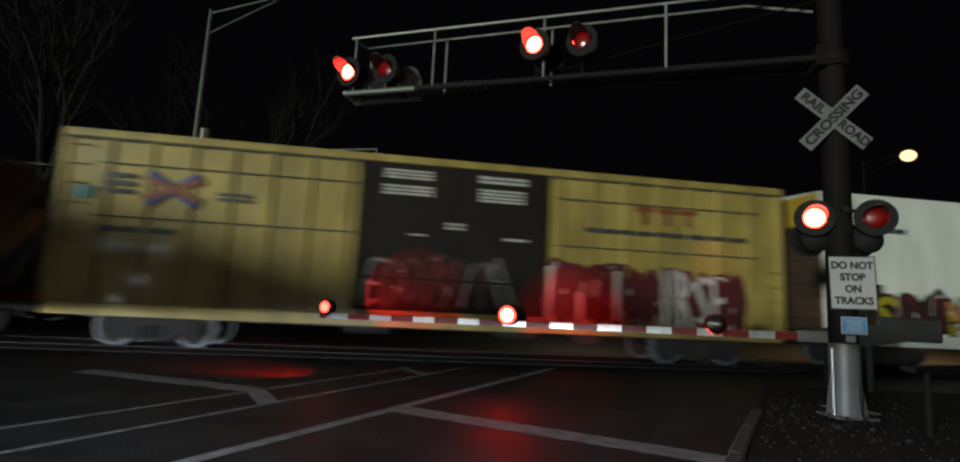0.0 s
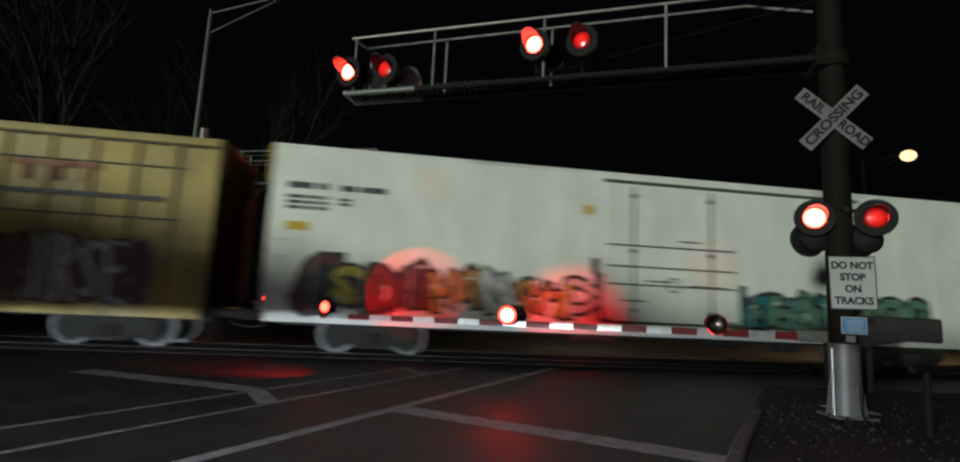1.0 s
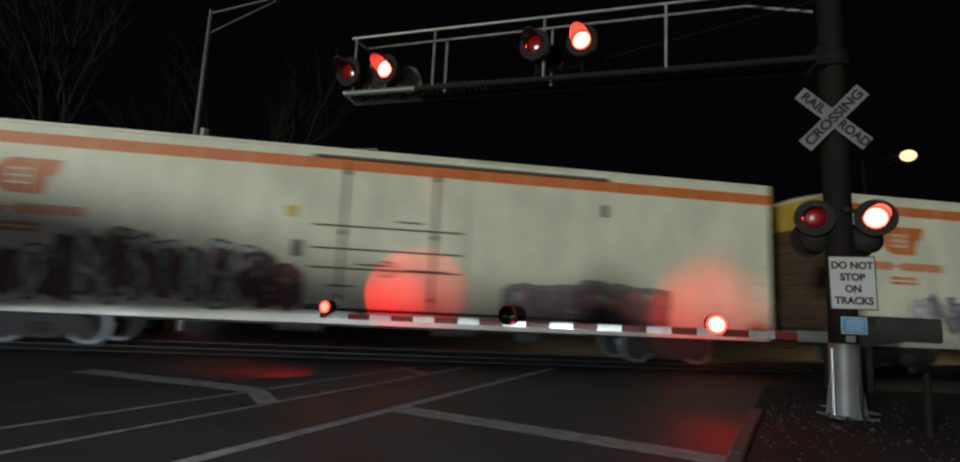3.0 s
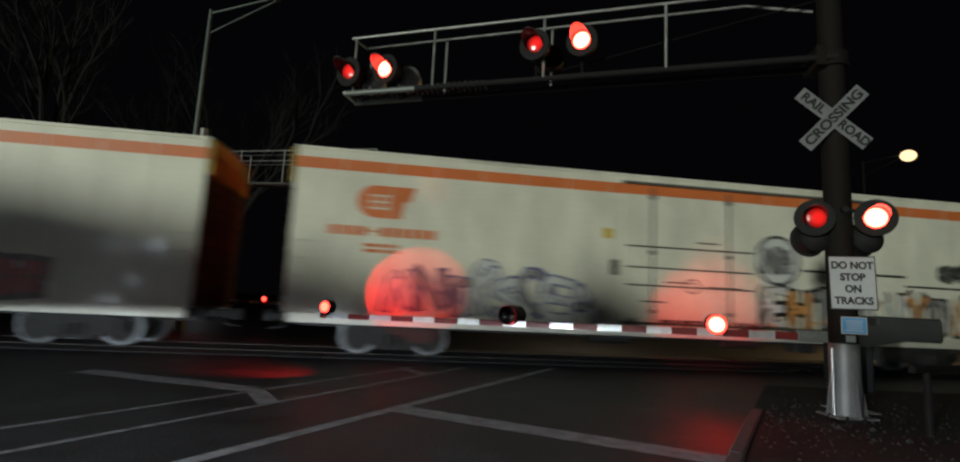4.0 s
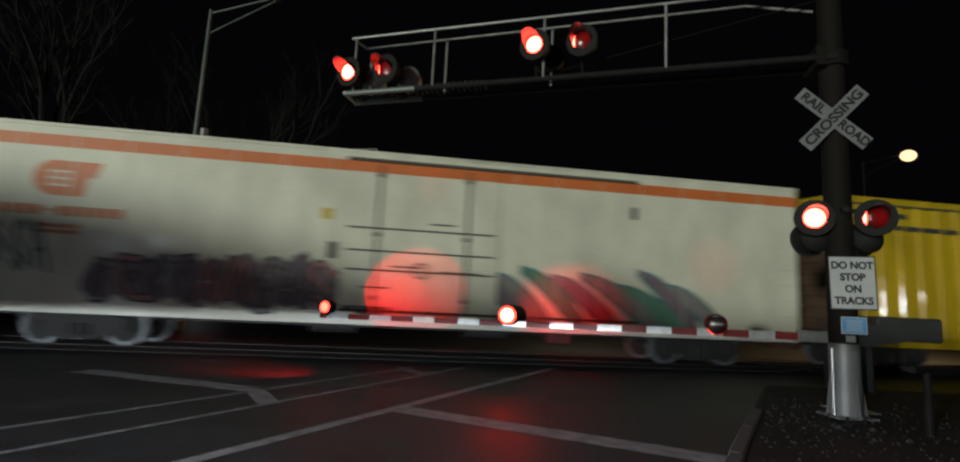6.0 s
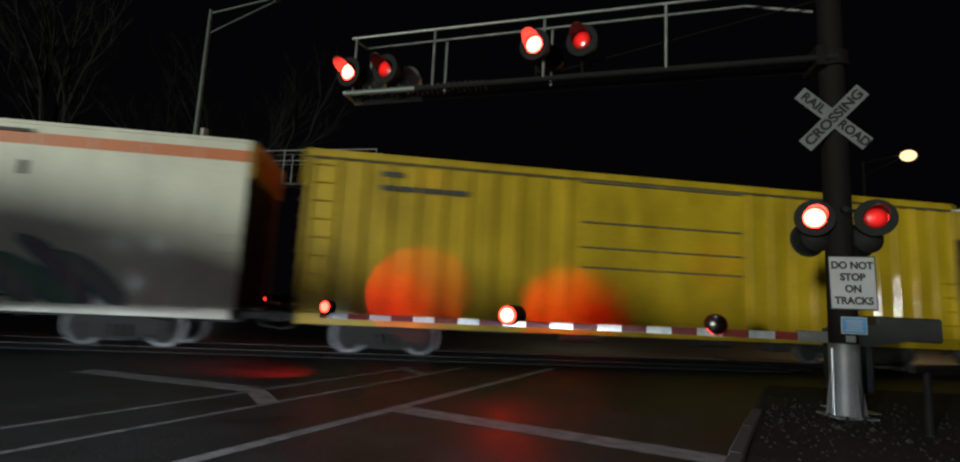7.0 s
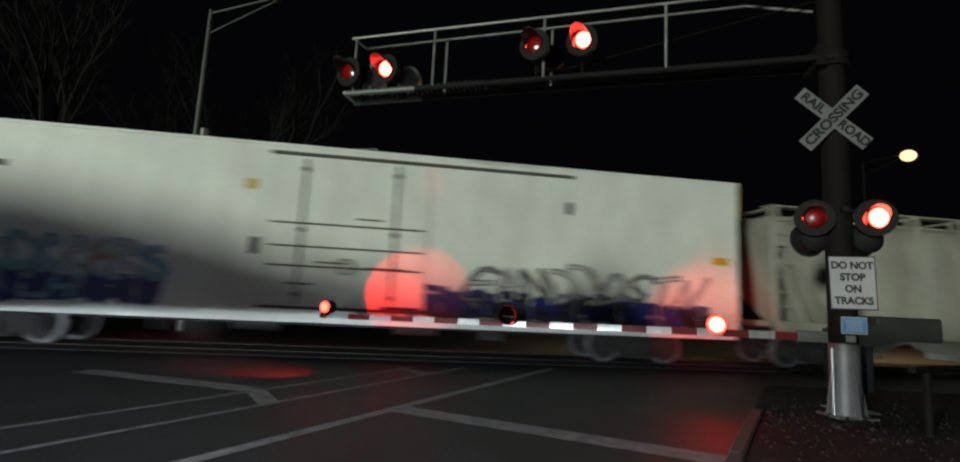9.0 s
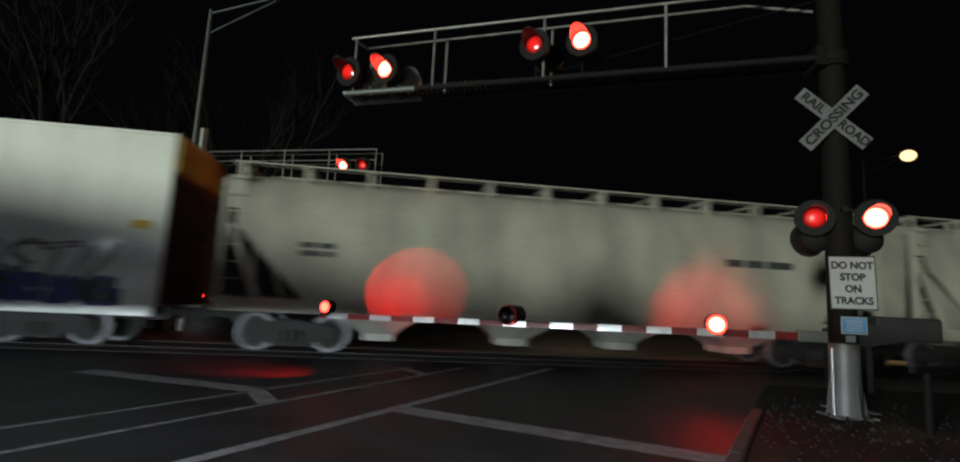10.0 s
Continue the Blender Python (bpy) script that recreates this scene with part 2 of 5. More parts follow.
def build_ground():
    bm = bmesh.new()
    n = 40
    g = []
    for i in range(n + 1):
        for j in range(n + 1):
            u, v = (i / n - 0.5) * 2, (j / n - 0.5) * 2
            g.append(bm.verts.new((600 * u * abs(u) ** 1.5, 600 * v * abs(v) ** 1.5, 0)))
    for i in range(n):
        for j in range(n):
            a = i * (n + 1) + j
            bm.faces.new((g[a], g[a + n + 1], g[a + n + 2], g[a + 1]))
    solid("ground", bm, ASPHALT, "dark worn asphalt road surface at night", "ground", "structure")
    a = Vector((3.31, 5.03, 0)) - ROAD * 14
    # lane lines
    strip("lane_line", (-1.68 - 0.591 * 10, 4.98 - 0.807 * 10), (3.80, 12.40), 0.17, PAINT_LINE, "worn white painted lane line on asphalt")
    strip("lane_line", (-3.21 - 0.58 * 10, 5.20 - 0.815 * 10), (1.62, 11.99), 0.09, PAINT_LINE, "thin worn painted centre line on asphalt")
    strip("lane_line", (-3.76 - 0.595 * 10, 6.03 - 0.804 * 10), (0.45, 11.72), 0.09, PAINT_LINE, "thin worn painted centre line on asphalt")
    strip("stop_line", (0.16, 7.29), (3.40, 5.04), 0.42, PAINT_LINE, "broad worn white stop line on asphalt")
    strip("stop_line", (-5.12, 9.99), (-2.06, 8.56), 0.42, PAINT_LINE, "broad worn white stop line on asphalt")
    strip("hatch_bar", (-2.02, 8.56), (-1.57, 7.51), 0.29, PAINT_LINE, "short painted bar between the centre lines", 0.006)
    strip("hatch_bar", (0.17, 11.66), (0.67, 10.54), 0.24, PAINT_LINE, "short painted bar between the centre lines", 0.006)


def build_track():
    y0 = 14.65
    for side in (-1, 1):
        bm = bmesh.new()
        y = y0 + side * 0.7525
        prof = [(-0.07, -0.11), (0.07, -0.11), (0.07, -0.095), (0.012, -0.07), (0.012, 0.0), (0.036, 0.012), (0.036, 0.05), (-0.036, 0.05), (-0.036, 0.012), (-0.012, 0.0), (-0.012, -0.07), (-0.07, -0.095)]
        ends = []
        for x in (-220, 220):
            ends.append([bm.verts.new((x, y + a, b + 0.001)) for a, b in prof])
        for i in range(len(prof)):
            j = (i + 1) % len(prof)
            bm.faces.new((ends[0][i], ends[0][j], ends[1][j], ends[1][i]))
        solid("rail", bm, RAIL, "rusty steel running rail set in the crossing", "rail", "structure")
    for k, (ya, yb) in enumerate(((12.95, 13.80), (14.0, 15.3), (15.5, 16.35))):
        for i in range(8):
            bm = bmesh.new()
            x = -9.0 + i * 2.45
            box(bm, x, x + 2.42, ya, yb, 0.0, 0.03)
            solid("crossing_panel", bm, RUBBER, "black rubber crossing panel between the rails", "crossing panel", "structure", bevel=0.008)
    rnd = random.Random(3)
    for x0, x1, nm in ((10.7, 110.0, "ballast"), (-110.0, -9.1, "ballast")):
        bm = bmesh.new()
        nx, ny = 160, 14
        vs = []
        for i in range(nx + 1):
            for j in range(ny + 1):
                x, y = x0 + (x1 - x0) * i / nx, 12.4 + 4.5 * j / ny
                e = 0 if j in (0, ny) else 0.02 + rnd.random() * 0.03
                vs.append(bm.verts.new((x, y, e + 0.001)))
        for i in range(nx):
            for j in range(ny):
                a = i * (ny + 1) + j
                bm.faces.new((vs[a], vs[a + ny + 1], vs[a + ny + 2], vs[a + 1]))
        solid(nm, bm, GRAVEL, "grey-brown crushed stone ballast beside the rails", "ballast", "stuff")
    for i in range(30):
        bm = bmesh.new()
        box(bm, -0.11, 0.11, 13.3, 16.0, 0.0, 0.045)
        solid("railway_tie", bm, TIMBER, "dark timber railway tie in ballast", "railway tie", "structure", bevel=0.01, m=pose(11.0 + i * 0.55, 0, 0))


def build_verge():
    bm = bmesh.new()
    k0, k1 = Vector((3.40, 4.98, 0)) - Vector((0.645, 0.764, 0)) * 12, Vector((7.6, 10.1, 0))
    rnd = random.Random(5)
    n, w = 70, 36
    rows = []
    for i in range(n + 1):
        p = k0.lerp(k1, i / n)
        rows.append([bm.verts.new((p.x + 22 * (j / w) ** 1.6, p.y - 6 * (j / w) ** 1.6 * 0.4, 0.002 + (0.045 + rnd.random() * 0.012 if j else 0.03))) for j in range(w + 1)])
    for a, b in zip(rows, rows[1:]):
        for j in range(w):
            bm.faces.new((a[j], a[j + 1], b[j + 1], b[j]))
    solid("verge", bm, GRAVEL, "dark bare earth and gravel verge beside the road", "verge", "stuff")
    d = (k1 - k0).normalized()
    L = (k1 - k0).length
    ang = math.degrees(math.atan2(d.y, d.x))
    for i in range(int((Vector((6.2, 8.48, 0)) - k0).length / 1.5)):
        bm = bmesh.new()
        box(bm, 0.0, 1.48, -0.15, 0.0, -0.02, 0.11)
        solid("kerb_stone", bm, CONCRETE, "worn grey concrete kerb stone", "kerb", "structure", bevel=0.02, m=Matrix.Translation(k0 + d * 1.5 * i) @ pose(0, 0, 0, 0, 0, ang + rnd.uniform(-0.6, 0.6)))


def verge_stones():
    rnd = random.Random(17)
    bm = bmesh.new()
    for k in range(800):
        u, off = min(max(rnd.gauss(0.42, 0.22), 0.0), 1.0), 0.12 + 3.2 * rnd.random() ** 1.3
        x, y = 3.5 + 4.0 * u + off * 0.9, 5.0 + 4.9 * u - off * 0.42
        r = rnd.uniform(0.008, 0.03) * (1.9 if rnd.random() < 0.08 else 1)
        top = bm.verts.new((x + rnd.uniform(-r, r) * 0.3, y, 0.05 + r * rnd.uniform(0.6, 1.1)))
        ring = [bm.verts.new((x + r * rnd.uniform(0.7, 1.3) * math.cos(a), y + r * rnd.uniform(0.7, 1.3) * math.sin(a), 0.045)) for a in (0.2, 1.4, 2.7, 3.9, 5.2)]
        for a, b in zip(ring, ring[1:] + ring[:1]):
            bm.faces.new((a, b, top))
    solid("verge_stones", bm, STONE, "loose grey-brown stones and litter on the verge", "gravel", "stuff")


build_ground()
verge_stones()
build_track()
build_verge()

# Unseen slab added behind the camera; its notched top shapes the train's shadow
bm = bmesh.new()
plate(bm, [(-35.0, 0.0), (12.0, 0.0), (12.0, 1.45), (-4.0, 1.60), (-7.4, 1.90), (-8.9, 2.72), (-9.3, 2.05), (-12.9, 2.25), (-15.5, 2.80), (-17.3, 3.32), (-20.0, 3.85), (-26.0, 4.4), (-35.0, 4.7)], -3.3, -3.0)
solid("unseen_shade_slab", bm, CONCRETE, "unseen slab with a notched top, added to shade the train", "wall", "structure")

# ---- crossing signal: mast, cantilever, flashers ----
LENSES = []  # (lens, left or right phase, lamp of the signal or the gate)


def visor(bm, r, length, y0):
    """A hood: the upper three quarters of a tube, longer on top."""
    seg = 18
    inner, outer = [], []
    for i in range(seg + 1):
        a = radians(-8 + 196 * i / seg)
        ln = length * (0.10 + 0.90 * max(0, math.sin(a)) ** 0.7)
        c, s = math.cos(a), math.sin(a)
        inner.append([bm.verts.new((r * c, y0, r * s)), bm.verts.new((r * c, y0 - ln, r * s))])
        outer.append([bm.verts.new(((r + 0.006) * c, y0, (r + 0.006) * s)), bm.verts.new(((r + 0.006) * c, y0 - ln, (r + 0.006) * s))])
    for i in range(seg):
        bm.faces.new((inner[i][0], inner[i][1], inner[i + 1][1], inner[i + 1][0]))
        bm.faces.new((outer[i][0], outer[i + 1][0], outer[i + 1][1], outer[i][1]))
        bm.faces.new((inner[i][1], outer[i][1], outer[i + 1][1], inner[i + 1][1]))


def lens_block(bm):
    """Four lenses round an upright axis, standing in for one lens at full, half, dim and off; slot 4 is the dark core.
    """
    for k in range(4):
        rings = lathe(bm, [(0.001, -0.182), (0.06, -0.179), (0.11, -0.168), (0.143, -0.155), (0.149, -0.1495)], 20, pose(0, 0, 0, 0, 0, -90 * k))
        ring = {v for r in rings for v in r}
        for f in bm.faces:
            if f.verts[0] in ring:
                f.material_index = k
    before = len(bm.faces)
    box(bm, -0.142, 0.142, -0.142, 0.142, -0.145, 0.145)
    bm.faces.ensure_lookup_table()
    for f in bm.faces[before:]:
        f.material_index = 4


def flasher(parent, m, phase, case=None):
    bm = bmesh.new()
    lathe(bm, [(0.153, -0.006), (0.262, -0.006), (0.266, 0.0), (0.262, 0.008), (0.153, 0.010), (0.153, -0.006)], 32)
    body = part("flasher", bm, BLACK, parent, "round black backing disc with flashing red lamp", m, smooth=True)
    bm = bmesh.new()
    lathe(bm, [(0.222, 0.012), (0.226, 0.05), (0.232, 0.06), (0.226, 0.07), (0.220, 0.24), (0.226, 0.25), (0.212, 0.27), (0.15, 0.345), (0.05, 0.38), (0.001, 0.385)], 28)
    lathe(bm, [(0.222, 0.012), (0.216, 0.014), (0.214, 0.25), (0.15, 0.335), (0.001, 0.375)], 28)
    part("housing", bm, case or BLACK, body, "ribbed aluminium lamp housing" if case else "black lamp housing", smooth=True)
    bm = bmesh.new()
    visor(bm, 0.158, 0.33, -0.005)
    part("hood", bm, HOOD, body, "black lamp hood", smooth=True)
    bm = bmesh.new()
    lens_block(bm)
    lens = part("lens", bm, [LENS_LIT, LENS_HALF, LENS_DIM, LENS_OFF, BLACK], body, "block of four red lenses, turned to stand for flashing" if phase else "block of four red lenses, off side forward", pose(0, 0.148, 0, 0, 0, 0 if phase else 270))
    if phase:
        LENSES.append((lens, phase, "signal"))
    return body


def beam_post(bm, a, b, r):
    tube(bm, a, b, r, seg=8)


def truss_arm(sig, length, z0, z1, rail0, rail1, cols):
    """The walkway arm of a cantilever, along -x from the mast."""
    mats = cols
    for y in (-0.22, 0.22):
        bm = bmesh.new()
        tube(bm, (0, y, z0), (-length, y, z1), 0.05, 0.045, 10)
        part("arm_tube", bm, mats[0], sig, "steel cantilever tube, blackened as barely lit", smooth=True)
    n = int(length / 0.75)
    for i in range(n):
        bm = bmesh.new()
        x0, x1 = -length * i / n, -length * (i + 1) / n
        za, zb = z0 + (z1 - z0) * i / n, z0 + (z1 - z0) * (i + 1) / n
        beam_post(bm, (x0, -0.22, za), (x1, 0.22, zb), 0.016)
        part("lattice_bar", bm, mats[0], sig)
    bm = bmesh.new()
    w = 26
    for i in range(w):
        x = -length + i * 0.1
        zz = z1 + (z0 - z1) * i * 0.1 / length
        box(bm, x, x + 0.03, -0.2, 0.2, zz + 0.05, zz + 0.075)
    part("walkway_grating", bm, WEIGHT, sig, "dark open walkway grating")


M_AT = Vector((6.46, 6.87, 0.0))
CANT = 20.5


def crossing_signal():
    m = Matrix.Translation(M_AT) @ pose(0, 0, 0, 0, 0, -CANT)
    sig = thing("crossing_signal", "tall steel signal mast with cantilever arm, signs and red lamps", "crossing signal", m)
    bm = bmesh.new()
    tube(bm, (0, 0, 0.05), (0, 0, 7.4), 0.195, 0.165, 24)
    part("mast", bm, MAST, sig, "weathered brown steel mast, darkened as dimly lit", smooth=True)
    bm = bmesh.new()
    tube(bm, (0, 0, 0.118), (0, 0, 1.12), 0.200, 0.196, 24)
    part("mast_sleeve", bm, SLEEVE, sig, "galvanised lower sleeve, coloured paler as lit", smooth=True)
    for a in (0, 90, 180, 270):
        bm = bmesh.new()
        plate(bm, [(0.18, 0.118), (0.30, 0.118), (0.29, 0.16), (0.19, 0.85), (0.18, 0.85)], -0.012, 0.012)
        part("gusset", bm, SLEEVE, sig, m=pose(0, 0, 0, 0, 0, a + 12))
    bm = bmesh.new()
    box(bm, -0.30, 0.30, -0.24, 0.24, 0.09, 0.118)
    part("base_plate", bm, SLEEVE, sig, "galvanised square base plate", pose(0, 0, 0, 0, 0, 12), bevel=0.008)
    bm = bmesh.new()
    tube(bm, (0, 0, -0.05), (0, 0, 0.03), 0.55, 0.55, 28)
    part("foundation", bm, CONCRETE, sig, "round concrete foundation")
    for a in range(8):
        bm = bmesh.new()
        tube(bm, (0.29 * math.cos(a * 0.785 + 0.39), 0.29 * math.sin(a * 0.785 + 0.39), 0.0), (0.29 * math.cos(a * 0.785 + 0.39), 0.29 * math.sin(a * 0.785 + 0.39), 0.135), 0.022, seg=6)
        part("bolt", bm, MAST, sig)
    # cantilever
    # Arm tubes and lattice in black for the little light that reaches them
    truss_arm(sig, 8.05, 5.44, 5.13, 6.5, 6.2, (BLACK, GALV))
    # Pale tubes laid over the outer end, which catches the light
    for y in (-0.22, 0.22):
        bm = bmesh.new()
        tube(bm, (-6.75, y, 5.18), (-8.10, y, 5.128), 0.050, seg=12)
        part("arm_end_lit", bm, STREET_GALV, sig, "outer end of the arm tube, coloured pale as lit", smooth=True)
    bm = bmesh.new()
    tube(bm, (-8.08, -0.27, 5.13), (-8.08, 0.27, 5.13), 0.03, seg=8)
    part("arm_end_bar", bm, GALV, sig, "galvanised end bar of the arm", smooth=True)
    bm = bmesh.new()
    lathe(bm, [(0.20, -0.12), (0.235, -0.12), (0.235, 0.12), (0.20, 0.12)], 24, pose(0, 0, 5.45, 90, 0, 0))
    box(bm, -0.30, -0.16, -0.27, 0.27, 5.30, 5.62)
    part("arm_clamp", bm, MAST, sig, "bolted steel clamp", bevel=0.01)
    front = lambda x: 6.60 + x * 0.052
    back = lambda x: 6.66 + x * 0.057
    bm = bmesh.new()
    tube(bm, (-0.9, -0.25, front(-0.9)), (-8.0, -0.25, front(-8.0)), 0.024, seg=8)
    part("handrail", bm, GALV, sig, "galvanised pipe handrail", smooth=True)
    bm = bmesh.new()
    tube(bm, (-1.15, 0.2, back(-1.15)), (-7.92, 0.2, back(-7.92)), 0.022, seg=8)
    tube(bm, (-0.15, 0.2, 6.42), (-1.15, 0.2, back(-1.15)), 0.022, seg=8)
    part("handrail", bm, GALV, sig, "galvanised pipe handrail", smooth=True)
    for x, y, f in ((-7.92, -0.25, front), (-6.42, -0.25, front), (-4.47, -0.25, front), (-2.49, -0.25, front), (-6.32, 0.2, back), (-4.37, 0.2, back)):
        bm = bmesh.new()
        tube(bm, (x, y, 5.44 + x * 0.036), (x, y, f(x)), 0.024, seg=8)
        part("rail_post", bm, GALV, sig, "galvanised rail post", smooth=True)
    bm = bmesh.new()
    tube(bm, (-8.0, -0.25, front(-8.0)), (-7.92, 0.2, back(-7.92)), 0.022, seg=8)
    part("end_rail", bm, GALV, sig, "galvanised end rail", smooth=True)
    bm = bmesh.new()
    tube(bm, (-0.15, 0, 6.5), (-4.2, 0, 5.5), 0.010, seg=6)
    part("tie_rod", bm, MAST, sig, "thin steel tie rod")
    # lamps on the arm: pairs to the near side and to the far side
    for x, z, ph in ((-7.96, 5.46, "L"), (-7.26, 5.48, "R"), (-4.62, 5.79, "L"), (-3.84, 5.82, "R")):
        f = flasher(sig, pose(x, -0.42, z, 4, 0, -15.5), ph)
        bm = bmesh.new()
        tube(bm, (x, -0.22, z), (x + 0.02, 0.0, 5.44 + x * 0.036), 0.025, seg=8)
        part("lamp_bracket", bm, MAST, sig, "dark lamp bracket", smooth=True)
    for x, z in ((-7.75, 5.50), (-7.05, 5.52), (-4.4, 5.8)):
        flasher(sig, pose(x, 0.34, z, 4, 0, 188), "", ALUMINIUM if x < -7 else None)
    bm = bmesh.new()
    tube(bm, (-7.66, -0.1, 5.15), (-7.66, -0.1, 5.78), 0.035, seg=8)
    lathe(bm, [(0.001, -0.05), (0.06, -0.05), (0.06, 0.05), (0.001, 0.05)], 12, pose(-7.66, -0.1, 5.48))
    part("lamp_bracket", bm, GALV, sig, "galvanised lamp bracket", smooth=True)
    # mast lamps
    bm = bmesh.new()
    tube(bm, (-0.45, -0.12, 3.06), (0.45, -0.12, 3.06), 0.03, seg=8)
    tube(bm, (0.0, -0.26, 3.06), (0.0, 0.0, 3.06), 0.05, seg=10)
    part("crossarm", bm, BLACK, sig, "black lamp crossarm", smooth=True)
    flasher(sig, pose(-0.425, -0.28, 2.92, 4, 0, -15.5), "L")
    flasher(sig, pose(0.36, -0.30, 2.93, 4, 0, -15.5), "R")
    for x in (-0.33, 0.36):
        flasher(sig, pose(x, 0.26, 2.66, 4, 0, 188), "")
    # crossbuck
    cb = pose(-0.10, -0.23, 4.45, 0, 0, 4)
    for a, words, dy in ((-41, "RAIL      ROAD", 0.0), (46.5, "CROSSING", -0.02)):
        bm = bmesh.new()
        box(bm, -0.61, 0.61, -0.008 + dy, 0.0 + dy, -0.114, 0.114)
        bl = part("crossbuck_blade", bm, CROSS_WHITE, sig, "white crossbuck blade with black lettering", cb @ pose(0, 0, 0, 0, -a, 0), bevel=0.003)
        if a < 0:
            lettering("RAIL", 0.195, SIGN_BLACK, bl, pose(-0.36, -0.011 + dy, 0), squeeze=1.0, bold=0.032)
            lettering("ROAD", 0.195, SIGN_BLACK, bl, pose(0.36, -0.011 + dy, 0), squeeze=0.92, bold=0.032)
        else:
            lettering("CROSSING", 0.195, SIGN_BLACK, bl, pose(0.0, -0.011 + dy, 0), squeeze=1.2, bold=0.032)
    # regulatory sign
    sp = pose(0.05, -0.235, 1.99, 0, -1.0, 4)
    bm = bmesh.new()
    box(bm, -0.315, 0.315, -0.006, 0, -0.385, 0.385)
    bl = part("sign", bm, SIGN_BLACK, sig, "white sign with black words and border", sp)
    bm = bmesh.new()
    box(bm, -0.298, 0.298, -0.010, -0.006, -0.368, 0.368)
    part("sign_face", bm, SIGN_WHITE, bl, "white sign face")
    for i, wd in enumerate(("DO NOT", "STOP", "ON", "TRACKS")):
        lettering(wd, 0.142, SIGN_BLACK, bl, pose(0, -0.013, 0.245 - i * 0.168), squeeze=0.97, bold=0.04)
    bm = bmesh.new()
    box(bm, -0.17, 0.17, -0.006, 0, -0.12, 0.12)
    bl = part("notice", bm, SIGN_WHITE, sig, "small blue notice with white border", pose(0.05, -0.22, 1.385, 0, 0, 4))
    bm = bmesh.new()
    box(bm, -0.155, 0.155, -0.009, -0.006, -0.105, 0.105)
    part("notice_face", bm, SIGN_BLUE, bl, "blue notice face")
    for i, (w, z) in enumerate(((0.24, 0.065), (0.20, 0.035), (0.22, 0.0), (0.2, -0.035), (0.24, -0.07))):
        bm = bmesh.new()
        box(bm, -w / 2, w / 2, -0.011, -0.009, z - 0.008, z + 0.008)
        part("text_bar", bm, SIGN_WHITE, bl)
    bm = bmesh.new()
    box(bm, -0.06, 0.06, -0.226, -0.222, 1.15, 1.24)
    part("tag", bm, GATE_WHITE, sig, "small white tag")
    bm = bmesh.new()
    tube(bm, (-0.20, -0.10, 0.1), (-0.20, -0.10, 1.05), 0.022, seg=8)
    part("conduit", bm, GALV, sig, "galvanised conduit", smooth=True)
    return sig


signal = crossing_signal()

# ---- gate ----
G_ANG = 16.7


